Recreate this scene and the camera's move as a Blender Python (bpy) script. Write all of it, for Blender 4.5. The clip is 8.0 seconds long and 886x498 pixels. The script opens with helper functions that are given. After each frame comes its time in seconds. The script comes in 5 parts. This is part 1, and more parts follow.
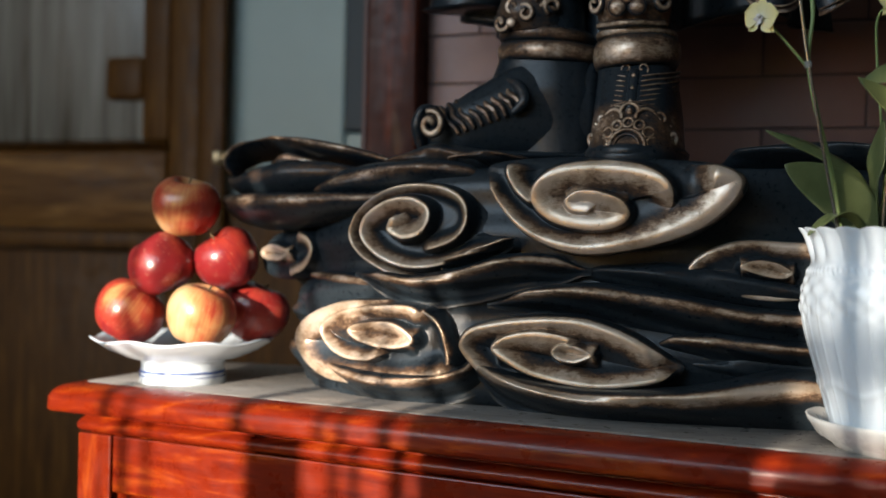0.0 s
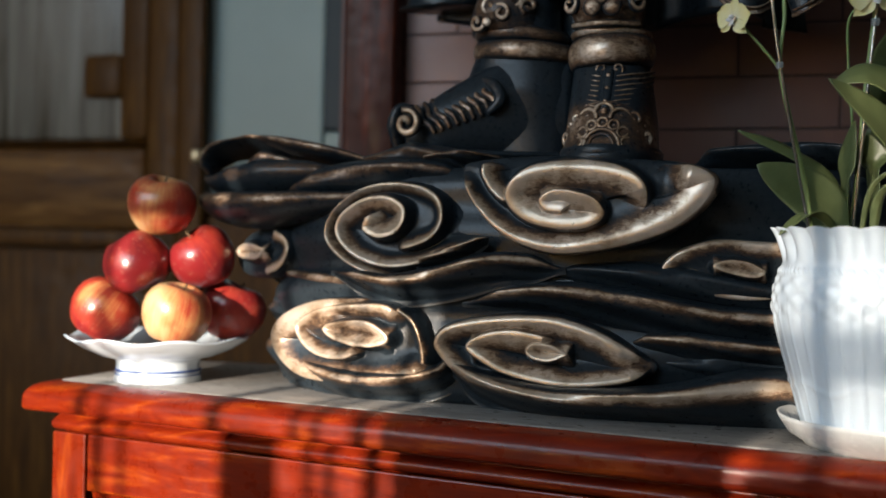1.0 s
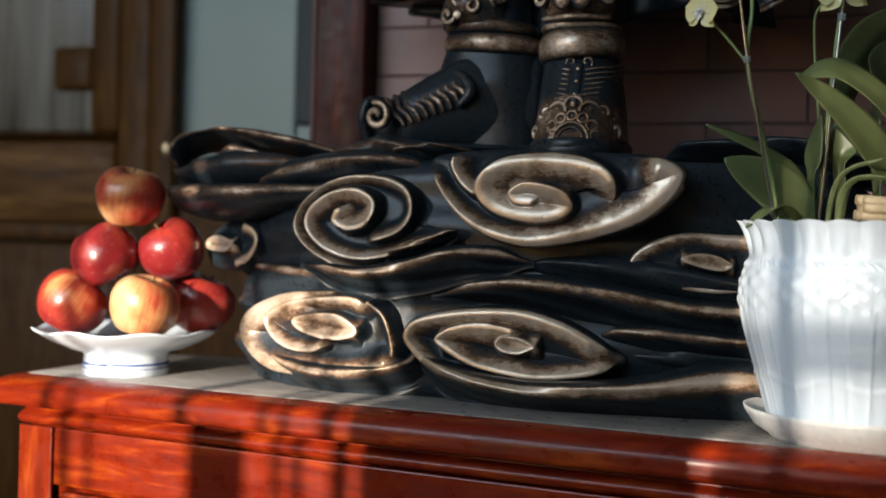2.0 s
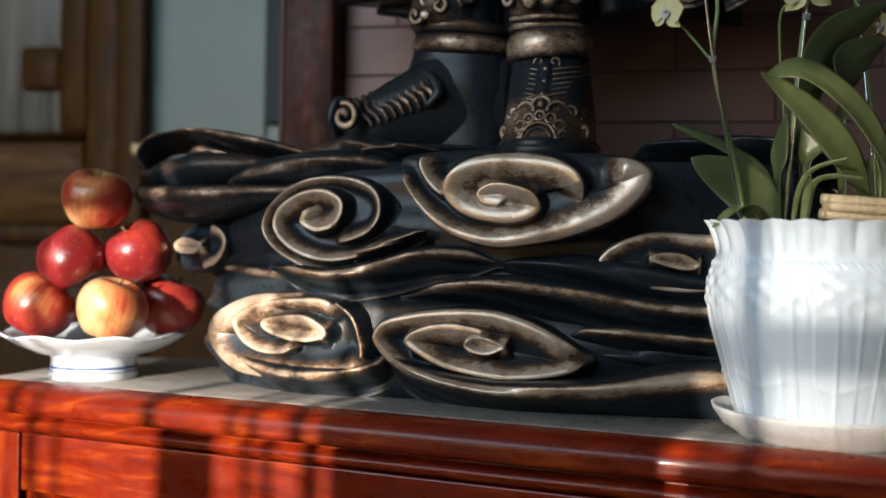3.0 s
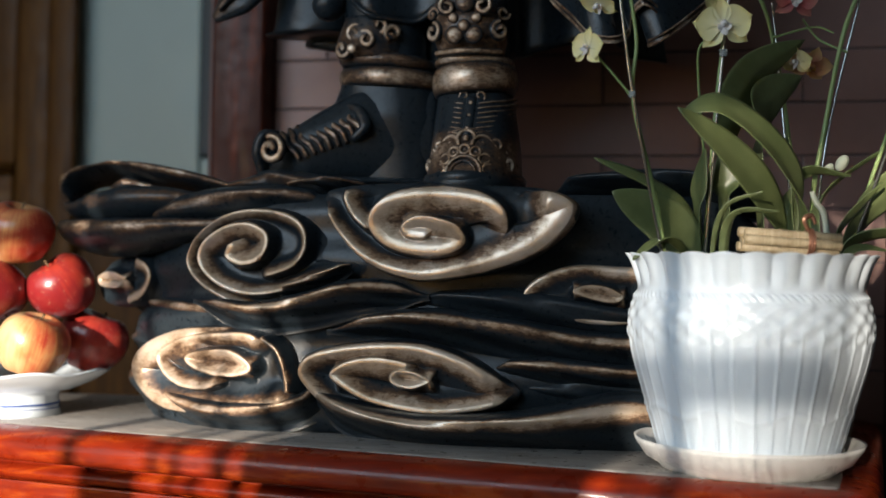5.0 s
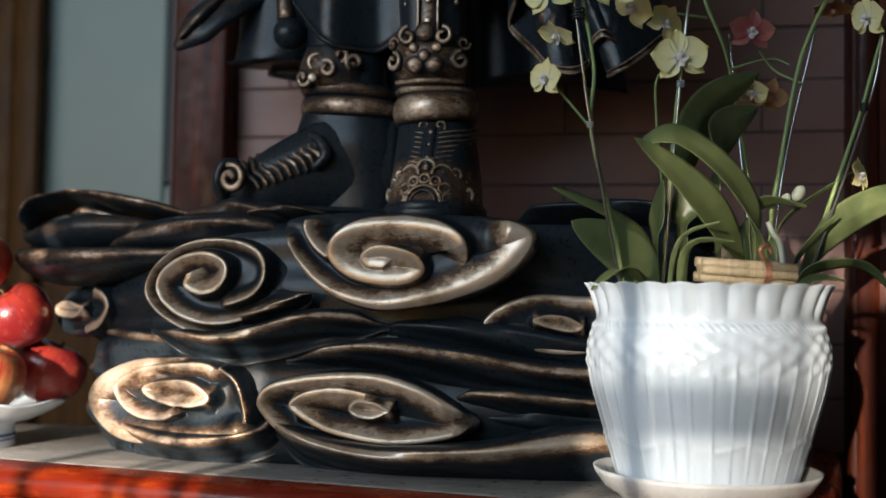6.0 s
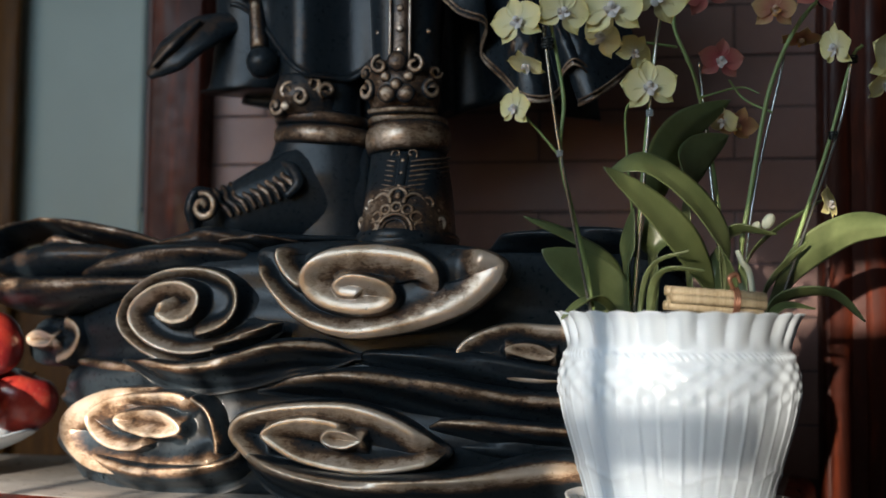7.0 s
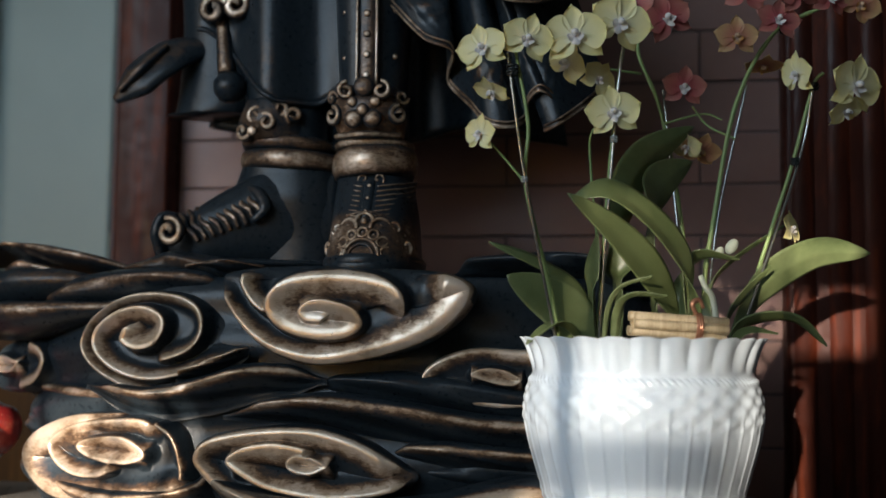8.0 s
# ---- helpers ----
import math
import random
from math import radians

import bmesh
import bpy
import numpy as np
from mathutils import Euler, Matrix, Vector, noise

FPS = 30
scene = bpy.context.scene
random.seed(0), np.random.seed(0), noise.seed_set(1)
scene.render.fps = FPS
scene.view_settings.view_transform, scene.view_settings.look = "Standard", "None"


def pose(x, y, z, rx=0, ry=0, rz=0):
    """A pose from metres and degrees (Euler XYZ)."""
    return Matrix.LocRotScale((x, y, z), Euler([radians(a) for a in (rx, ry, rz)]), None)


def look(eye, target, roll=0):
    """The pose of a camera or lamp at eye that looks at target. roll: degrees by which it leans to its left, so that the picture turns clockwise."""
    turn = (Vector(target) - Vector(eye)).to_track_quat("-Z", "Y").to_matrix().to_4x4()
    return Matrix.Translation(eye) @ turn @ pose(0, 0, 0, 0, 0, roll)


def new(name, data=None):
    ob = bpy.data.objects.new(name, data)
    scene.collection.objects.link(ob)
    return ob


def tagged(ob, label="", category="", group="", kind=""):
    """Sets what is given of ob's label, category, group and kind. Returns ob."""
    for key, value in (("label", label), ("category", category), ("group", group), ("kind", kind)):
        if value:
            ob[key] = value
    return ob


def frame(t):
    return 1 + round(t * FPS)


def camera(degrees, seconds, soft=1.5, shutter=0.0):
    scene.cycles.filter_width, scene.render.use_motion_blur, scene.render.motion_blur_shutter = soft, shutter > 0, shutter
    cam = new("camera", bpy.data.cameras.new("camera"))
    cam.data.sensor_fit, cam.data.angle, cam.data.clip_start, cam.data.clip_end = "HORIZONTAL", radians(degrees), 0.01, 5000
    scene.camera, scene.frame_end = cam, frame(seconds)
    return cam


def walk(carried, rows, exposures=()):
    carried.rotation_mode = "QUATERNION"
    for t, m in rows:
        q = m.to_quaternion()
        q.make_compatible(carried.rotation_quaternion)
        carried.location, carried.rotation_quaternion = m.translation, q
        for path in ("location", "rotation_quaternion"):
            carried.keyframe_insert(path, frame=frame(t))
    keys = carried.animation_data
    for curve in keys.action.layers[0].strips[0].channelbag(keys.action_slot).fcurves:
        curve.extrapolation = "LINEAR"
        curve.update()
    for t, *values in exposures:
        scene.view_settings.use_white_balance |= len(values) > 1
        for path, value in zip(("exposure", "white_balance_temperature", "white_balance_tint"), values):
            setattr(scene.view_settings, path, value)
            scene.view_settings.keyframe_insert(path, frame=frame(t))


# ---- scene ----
cam = camera(42.3, 8.0, soft=1.6)
cam.data.dof.use_dof = True
cam.data.dof.focus_distance, cam.data.dof.aperture_fstop = 1.08, 3.5
PATH = [
    (0, (-0.061, -0.062, 0.968), (-0.673, 1.842, 0.961), 1.2),
    (0.5, (-0.058, -0.063, 0.966), (-0.652, 1.847, 0.963), 1.3),
    (1, (-0.053, -0.062, 0.968), (-0.636, 1.851, 0.96), 1.3),
    (1.5, (-0.049, -0.061, 0.963), (-0.612, 1.858, 0.953), 1.5),
    (3, (-0.042, -0.056, 0.968), (-0.541, 1.881, 0.951), 1.1),
    (3.5, (-0.035, -0.054, 0.967), (-0.511, 1.889, 0.958), 1.0),
    (4, (-0.03, -0.052, 0.966), (-0.483, 1.896, 0.98), 0.9),
    (4.5, (-0.028, -0.052, 0.967), (-0.459, 1.901, 0.993), 0.9),
    (6, (-0.013, -0.046, 0.972), (-0.37, 1.92, 1.061), 0.9),
    (6.5, (-0.01, -0.046, 0.973), (-0.35, 1.922, 1.085), 0.8),
    (7, (0.0, -0.043, 0.978), (-0.332, 1.925, 1.107), 0.7),
    (7.5, (0.001, -0.046, 0.98), (-0.304, 1.924, 1.13), 0.7),
    (8, (0.008, -0.044, 0.982), (-0.279, 1.928, 1.148), 0.6),
]
walk(cam, [(t, look(eye, target, roll)) for t, eye, target, roll in PATH])

# ---- world, sun, exposure ----
SUN = Vector((0.24, 1.0, -0.15)).normalized()          # the way the sunlight goes
world = bpy.data.worlds.new("world")
scene.world = world
world.use_nodes = True
wn = world.node_tree
sky = wn.nodes.new("ShaderNodeTexSky")
sky.sky_type, sky.sun_disc = "NISHITA", False
sky.sun_elevation, sky.sun_rotation = math.asin(-SUN.z), math.atan2(-SUN.x, -SUN.y)
wn.nodes["Background"].inputs["Strength"].default_value = 0.06
wn.links.new(sky.outputs[0], wn.nodes["Background"].inputs["Color"])
sun = new("sun", bpy.data.lights.new("sun", "SUN"))
sun.data.energy, sun.data.angle, sun.data.color = 4.8, radians(0.6), (1.0, 0.88, 0.74)
scene.view_settings.exposure = 1.2
sun.matrix_world = look((0, -6, 3), Vector((0, -6, 3)) + SUN)


def fill_lamp(name, x, y, z, w, h, power, target, colour=(0.78, 0.9, 1.0)):
    """An added area lamp for fill light; no window stands at its place."""
    lamp = new(name, bpy.data.lights.new(name, "AREA"))
    lamp.data.shape, lamp.data.size, lamp.data.size_y, lamp.data.energy, lamp.data.color = "RECTANGLE", w, h, power, colour
    lamp.matrix_world = look((x, y, z), target)
    return lamp


# ---- materials ----
def material(name, colour, rough=0.5, metal=0.0, **more):
    m = bpy.data.materials.new(name)
    m.use_nodes = True
    b = m.node_tree.nodes["Principled BSDF"]
    b.inputs["Base Color"].default_value = (*colour, 1)
    b.inputs["Roughness"].default_value, b.inputs["Metallic"].default_value = rough, metal
    for key, value in more.items():
        b.inputs[key.replace("_", " ").replace("IOR level", "IOR Level")].default_value = value
    return m


class Nodes:
    """Short hand for building a node tree on a material."""

    def __init__(self, m):
        self.t = m.node_tree
        self.b = self.t.nodes["Principled BSDF"]

    def link(self, a, b):
        self.t.links.new(a, b)

    def add(self, kind, **inputs):
        n = self.t.nodes.new(kind)
        for key, value in inputs.items():
            sock = n.inputs[key.replace("_", " ")]
            if isinstance(value, bpy.types.NodeSocket):
                self.link(value, sock)
            else:
                sock.default_value = value
        return n

    def coords(self, sx=1, sy=1, sz=1, rot=(0, 0, 0)):
        c = self.t.nodes.new("ShaderNodeTexCoord")
        mp = self.t.nodes.new("ShaderNodeMapping")
        mp.inputs["Scale"].default_value = (sx, sy, sz)
        mp.inputs["Rotation"].default_value = rot
        self.link(c.outputs["Object"], mp.inputs["Vector"])
        return mp.outputs[0]

    def noise(self, vec, scale, detail=4.0, rough=0.55, dist=0.0):
        n = self.add("ShaderNodeTexNoise", Vector=vec, Scale=scale, Detail=detail, Roughness=rough, Distortion=dist)
        return n.outputs["Fac"]

    def ramp(self, fac, *stops):
        r = self.t.nodes.new("ShaderNodeValToRGB")
        e = r.color_ramp.elements
        while len(e) < len(stops):
            e.new(0.5)
        for el, (p, c) in zip(e, stops):
            el.position, el.color = p, (*c, 1) if len(c) == 3 else c
        self.link(fac, r.inputs[0])
        return r.outputs[0]

    def mix(self, fac, a, b, mode="MIX"):
        n = self.t.nodes.new("ShaderNodeMix")
        n.data_type, n.blend_type = "RGBA", mode
        for sock, v in ((n.inputs[0], fac), (n.inputs[6], a), (n.inputs[7], b)):
            if isinstance(v, bpy.types.NodeSocket):
                self.link(v, sock)
            else:
                sock.default_value = v if isinstance(v, (int, float)) else (*v, 1)
        return n.outputs[2]

    def math(self, op, a, b=0.0):
        n = self.t.nodes.new("ShaderNodeMath")
        n.operation = op
        for sock, v in ((n.inputs[0], a), (n.inputs[1], b)):
            if isinstance(v, bpy.types.NodeSocket):
                self.link(v, sock)
            else:
                sock.default_value = v
        return n.outputs[0]

    def bump(self, height, strength=0.3, distance=0.002):
        n = self.add("ShaderNodeBump", Strength=strength, Distance=distance, Height=height)
        self.link(n.outputs[0], self.b.inputs["Normal"])

    def put(self, name, sock):
        self.link(sock, self.b.inputs[name])


def grey(v):
    return (v, v, v)


def make_wood(name, dark, mid, light, rough, along=(1, 9, 9), coat=0.0, scale=7.0):
    m = material(name, mid, rough, Coat_Weight=coat, Coat_Roughness=0.05)
    m.node_tree.nodes["Principled BSDF"].inputs["Specular IOR Level"].default_value = 0.22
    n = Nodes(m)
    v = n.coords(*along)
    g = n.noise(v, scale, 6, 0.6, 0.6)
    fine = n.noise(n.coords(along[0] * 3, along[1] * 6, along[2] * 6), scale * 4, 3, 0.7)
    c = n.ramp(g, (0.3, dark), (0.52, mid), (0.72, light))
    c = n.mix(n.math("MULTIPLY", fine, 0.45), c, dark)
    n.put("Base Color", c)
    spots = n.noise(n.coords(), 60, 2, 0.5)
    n.put("Roughness", n.ramp(spots, (0.3, grey(rough * 0.75)), (0.75, grey(min(1, rough * 1.35)))))
    n.bump(n.math("ADD", fine, n.math("MULTIPLY", spots, 0.6)), 0.08, 0.001)
    return m


MAT = {}
MAT["red_wood"] = make_wood("red_wood", (0.09, 0.006, 0.002), (0.19, 0.016, 0.0025), (0.36, 0.06, 0.005), 0.32, (1.2, 10, 10), 0.12)
MAT["red_wood_upright"] = make_wood("red_wood_upright", (0.09, 0.008, 0.002), (0.17, 0.015, 0.0025), (0.3, 0.048, 0.005), 0.32, (10, 10, 1.2), 0.1)
MAT["post_wood"] = make_wood("post_wood", (0.03, 0.007, 0.004), (0.055, 0.011, 0.005), (0.15, 0.028, 0.008), 0.5, (10, 10, 1.2), 0.04)
MAT["brown_wood"] = make_wood("brown_wood", (0.045, 0.017, 0.003), (0.1, 0.04, 0.006), (0.17, 0.075, 0.012), 0.5, (9, 9, 0.8), 0.0)
MAT["amber_wood"] = make_wood("amber_wood", (0.06, 0.023, 0.004), (0.16, 0.068, 0.014), (0.32, 0.16, 0.045), 0.5, (1, 9, 9), 0.0, 5)


def make_bronze():
    m = material("bronze", (0.2, 0.13, 0.07), 0.4, 0.6)
    n = Nodes(m)
    wear = n.t.nodes.new("ShaderNodeAttribute")
    wear.attribute_name = "wear"
    v = n.coords()
    patch = n.noise(v, 24, 5, 0.6)
    grain = n.noise(v, 190, 4, 0.65)
    streak = n.noise(n.coords(1, 1, 2.5), 75, 5, 0.75, 1.0)
    blot = n.math("ADD", n.math("MULTIPLY", n.math("SUBTRACT", patch, 0.5), 1.1), n.math("MULTIPLY", n.math("SUBTRACT", streak, 0.5), 0.9))
    blot = n.math("ADD", blot, n.math("MULTIPLY", n.math("SUBTRACT", grain, 0.5), 0.3))
    f = n.math("ADD", wear.outputs["Fac"], n.math("MULTIPLY", blot, n.math("MINIMUM", n.math("ADD", n.math("MULTIPLY", wear.outputs["Fac"], 1.6), 0.12), 1.0)))
    worn = n.ramp(f, (0.22, grey(0)), (0.85, grey(1)))
    tone = n.ramp(patch, (0.3, (0.36, 0.26, 0.17)), (0.5, (0.54, 0.42, 0.31)), (0.7, (0.68, 0.56, 0.46)))
    gold = n.mix(n.ramp(f, (0.4, grey(1)), (0.8, grey(0))), tone, (0.15, 0.075, 0.033))
    dark = n.ramp(grain, (0.3, (0.010, 0.0145, 0.019)), (0.7, (0.019, 0.027, 0.034)))
    n.b.inputs["Specular IOR Level"].default_value = 0.28
    n.put("Base Color", n.mix(n.ramp(worn, (0.0, grey(0)), (0.55, grey(1))), dark, gold))
    n.put("Metallic", n.ramp(worn, (0.1, grey(0.0)), (1.0, grey(0.5))))
    n.put("Roughness", n.math("ADD", n.ramp(worn, (0.0, grey(0.3)), (1.0, grey(0.31))), n.math("MULTIPLY", n.math("SUBTRACT", grain, 0.5), 0.2)))
    n.bump(n.math("ADD", grain, n.math("MULTIPLY", patch, 1.5)), 0.16, 0.0015)
    return m


MAT["bronze"] = make_bronze()


def make_marble():
    m = material("marble", (0.4, 0.37, 0.34), 0.32)
    n = Nodes(m)
    v = n.coords(1.5, 5, 3)
    veins = n.noise(v, 9, 8, 0.65, 1.6)
    dust = n.noise(n.coords(), 55, 4, 0.7)
    c = n.ramp(veins, (0.3, (0.1, 0.09, 0.082)), (0.5, (0.2, 0.185, 0.17)), (0.7, (0.27, 0.25, 0.235)))
    n.put("Base Color", n.mix(n.math("MULTIPLY", dust, 0.3), c, (0.32, 0.305, 0.29)))
    n.put("Roughness", n.ramp(dust, (0.3, grey(0.22)), (0.7, grey(0.45))))
    return m


MAT["marble"] = make_marble()


def make_porcelain(name, colour, rough=0.16):
    m = material(name, colour, rough, Coat_Weight=0.4, Coat_Roughness=0.05)
    n = Nodes(m)
    s = n.noise(n.coords(), 30, 5, 0.6)
    n.put("Base Color", n.mix(n.ramp(s, (0.35, grey(0)), (0.8, grey(0.12))), colour, (colour[0] * 0.86, colour[1] * 0.84, colour[2] * 0.8)))
    n.put("Roughness", n.ramp(s, (0.3, grey(rough * 0.8)), (0.7, grey(rough * 1.5))))
    return m


MAT["porcelain"] = make_porcelain("porcelain", (0.7, 0.785, 0.86))
MAT["saucer"] = make_porcelain("saucer_glaze", (0.78, 0.77, 0.74), 0.25)
MAT["cobalt"] = material("cobalt_line", (0.04, 0.09, 0.3), 0.2)


def make_apple():
    m = material("apple_skin", (0.4, 0.03, 0.03), 0.28, Coat_Weight=0.25, Coat_Roughness=0.15)
    n = Nodes(m)
    info = n.t.nodes.new("ShaderNodeObjectInfo")
    c = n.t.nodes.new("ShaderNodeTexCoord")
    seed = n.math("MULTIPLY", info.outputs["Random"], 40.0)
    comb = n.add("ShaderNodeCombineXYZ", X=seed, Y=seed, Z=0.0)
    vadd = n.t.nodes.new("ShaderNodeVectorMath")
    n.link(c.outputs["Object"], vadd.inputs[0])
    n.link(comb.outputs[0], vadd.inputs[1])
    big = n.noise(vadd.outputs[0], 16, 3, 0.5, 0.4)
    sep = n.add("ShaderNodeSeparateXYZ", Vector=c.outputs["Object"])
    ang = n.math("ARCTAN2", sep.outputs["Y"], sep.outputs["X"])
    stripev = n.add("ShaderNodeCombineXYZ", X=n.math("MULTIPLY", ang, 9.0), Y=n.math("MULTIPLY", sep.outputs["Z"], 12.0), Z=seed)
    stripes = n.noise(stripev.outputs[0], 1.6, 4, 0.6)
    blush = n.t.nodes.new("ShaderNodeAttribute")
    blush.attribute_type, blush.attribute_name = "OBJECT", "blush"
    f = n.math("ADD", n.math("MULTIPLY", big, 1.1), n.math("ADD", n.math("MULTIPLY", stripes, 0.36), 0.095))
    f = n.math("ADD", f, blush.outputs["Fac"])
    col = n.ramp(f, (0.35, (0.58, 0.45, 0.24)), (0.6, (0.56, 0.23, 0.085)), (0.76, (0.38, 0.042, 0.022)), (1.0, (0.2, 0.014, 0.016)))
    vor = n.add("ShaderNodeTexVoronoi", Vector=c.outputs["Object"], Scale=230.0)
    dots = n.ramp(vor.outputs["Distance"], (0.0, grey(0.6)), (0.2, grey(0.0)))
    n.put("Base Color", n.mix(dots, col, (0.62, 0.45, 0.28)))
    n.bump(n.noise(c.outputs["Object"], 90, 3), 0.05, 0.001)
    return m


MAT["apple"] = make_apple()
MAT["stalk"] = material("apple_stalk", (0.12, 0.07, 0.03), 0.7)


def make_leaf():
    m = material("orchid_leaf", (0.06, 0.14, 0.035), 0.36)
    n = Nodes(m)
    info = n.t.nodes.new("ShaderNodeObjectInfo")
    v = n.coords()
    a = n.noise(v, 25, 4, 0.6)
    c = n.ramp(a, (0.3, (0.065, 0.09, 0.036)), (0.7, (0.155, 0.185, 0.08)))
    n.put("Base Color", n.mix(n.math("MULTIPLY", info.outputs["Random"], 0.5), c, (0.13, 0.16, 0.055)))
    n.b.inputs["Subsurface Weight"].default_value = 0.0
    n.b.inputs["Transmission Weight"].default_value = 0.0
    n.put("Roughness", n.ramp(a, (0.3, grey(0.3)), (0.7, grey(0.45))))
    wave = n.add("ShaderNodeTexNoise", Vector=n.coords(1, 1, 1), Scale=240.0, Detail=2.0)
    n.bump(wave.outputs["Fac"], 0.08, 0.001)
    return m


MAT["leaf"] = make_leaf()
MAT["stem"] = material("orchid_stem", (0.24, 0.33, 0.12), 0.45)
MAT["stake"] = material("support_wire", (0.45, 0.45, 0.42), 0.16, 0.9)
MAT["clip"] = material("clear_clip", (0.35, 0.38, 0.38), 0.1, 0.0)
MAT["clip_dark"] = material("dark_clip", (0.02, 0.025, 0.025), 0.25)
MAT["root"] = material("aerial_root", (0.45, 0.48, 0.38), 0.6)


def make_petal(name, edge, inner, heart):
    m = material(name, edge, 0.5, Sheen_Weight=0.1)
    n = Nodes(m)
    at = n.t.nodes.new("ShaderNodeAttribute")
    at.attribute_name = "wear"
    v = n.coords()
    f = n.math("ADD", at.outputs["Fac"], n.math("MULTIPLY", n.math("SUBTRACT", n.noise(v, 180, 3), 0.5), 0.3))
    c = n.ramp(f, (0.0, heart), (0.35, inner), (0.95, edge))
    n.put("Base Color", c)
    tr = n.add("ShaderNodeBsdfTranslucent", Color=c)
    mixs = n.add("ShaderNodeMixShader", Fac=0.35)
    n.link(n.b.outputs[0], mixs.inputs[1])
    n.link(tr.outputs[0], mixs.inputs[2])
    n.link(mixs.outputs[0], n.t.nodes["Material Output"].inputs["Surface"])
    return m


MAT["petal_yellow"] = make_petal("petal_yellow", (0.95, 0.87, 0.44), (0.94, 0.89, 0.58), (0.92, 0.89, 0.84))
MAT["petal_rose"] = make_petal("petal_rose", (0.55, 0.22, 0.17), (0.5, 0.12, 0.12), (0.55, 0.2, 0.25))
MAT["petal_peach"] = make_petal("petal_peach", (0.68, 0.46, 0.22), (0.58, 0.26, 0.16), (0.5, 0.2, 0.2))
MAT["lip_white"] = make_petal("lip_white", (0.88, 0.84, 0.82), (0.9, 0.87, 0.84), (0.75, 0.62, 0.66))
MAT["lip_orange"] = make_petal("lip_orange", (0.6, 0.28, 0.05), (0.65, 0.45, 0.3), (0.8, 0.7, 0.75))


def make_reed():
    m = material("reed", (0.6, 0.47, 0.3), 0.5)
    n = Nodes(m)
    a = n.noise(n.coords(3, 30, 30), 8, 4, 0.6)
    n.put("Base Color", n.ramp(a, (0.3, (0.33, 0.24, 0.13)), (0.6, (0.52, 0.42, 0.27))))
    n.bump(a, 0.1, 0.001)
    return m


MAT["reed"] = make_reed()
MAT["copper"] = material("copper_tie", (0.5, 0.24, 0.15), 0.35, 0.7)


def make_tile():
    m = material("brick_tile", (0.13, 0.07, 0.055), 0.45)
    n = Nodes(m)
    info = n.t.nodes.new("ShaderNodeObjectInfo")
    a = n.noise(n.coords(), 14, 5, 0.6)
    c = n.ramp(a, (0.3, (0.21, 0.112, 0.094)), (0.7, (0.285, 0.158, 0.13)))
    n.put("Base Color", n.mix(n.math("MULTIPLY", info.outputs["Random"], 0.5), c, (0.26, 0.15, 0.128)))
    n.bump(n.noise(n.coords(), 220, 3), 0.12, 0.001)
    return m


MAT["tile"] = make_tile()
MAT["grout"] = material("grout", (0.13, 0.09, 0.085), 0.9)


def make_plaster(name, colour, rough=0.8):
    m = material(name, colour, rough)
    n = Nodes(m)
    a = n.noise(n.coords(), 3, 6, 0.6)
    k = 0.86
    n.put("Base Color", n.ramp(a, (0.3, tuple(c * k for c in colour)), (0.7, colour)))
    n.bump(n.noise(n.coords(), 120, 4), 0.1, 0.001)
    return m


MAT["plaster"] = make_plaster("plaster", (0.52, 0.5, 0.46))
MAT["pale_panel"] = make_plaster("pale_panel", (0.36, 0.44, 0.41), 0.5)
MAT["dark_strip"] = material("dark_strip", (0.035, 0.045, 0.05), 0.6)
MAT["brass"] = material("brass", (0.6, 0.48, 0.3), 0.3, 0.9)
MAT["floor"] = make_wood("floor_stone", (0.12, 0.1, 0.085), (0.18, 0.15, 0.13), (0.24, 0.21, 0.18), 0.4, (1, 1, 1), 0.0, 4)
def make_streaked_glass():
    m = material("light_streaked_glass", (0.16, 0.14, 0.11), 0.35)
    n = Nodes(m)
    a = n.noise(n.coords(14, 14, 0.9), 2.2, 3, 0.6)
    # the pane's soft upright streaks of light are painted into its colour
    n.put("Base Color", n.ramp(a, (0.36, (0.075, 0.062, 0.042)), (0.64, (0.24, 0.22, 0.18))))
    n.put("Roughness", n.ramp(a, (0.3, grey(0.25)), (0.7, grey(0.5))))
    return m


MAT["streaked"] = make_streaked_glass()


# ---- mesh helpers ----
def part(name, bm, mat, parent=None, label="", smooth=True):
    """Links a bmesh (or ready mesh) as one object, under a thing if one is given."""
    if isinstance(bm, bpy.types.Mesh):
        me = bm
    else:
        bmesh.ops.recalc_face_normals(bm, faces=bm.faces)
        me = bpy.data.meshes.new(name)
        bm.to_mesh(me)
        bm.free()
    if mat is not None and not me.materials:
        me.materials.append(MAT[mat])
    for p in me.polygons:
        p.use_smooth = smooth
    ob = new(name, me)
    if parent is not None:
        ob.parent = parent
    if label:
        tagged(ob, label)
    return ob


def thing(name, at, label, category, group="", rz=0.0):
    ob = new(name)
    ob.matrix_world = pose(*at, 0, 0, rz)
    ob.empty_display_size = 0.05
    return tagged(ob, label, category, group)


def box(bm, x0, x1, y0, y1, z0, z1, bevel=0.0):
    m = Matrix.Translation(((x0 + x1) / 2, (y0 + y1) / 2, (z0 + z1) / 2)) @ Matrix.Diagonal((x1 - x0, y1 - y0, z1 - z0, 1))
    made = bmesh.ops.create_cube(bm, size=1, matrix=m)
    if bevel:
        edges = {e for v in made["verts"] for e in v.link_edges}
        bmesh.ops.bevel(bm, geom=list(edges), offset=bevel, segments=2, profile=0.5, affect="EDGES")


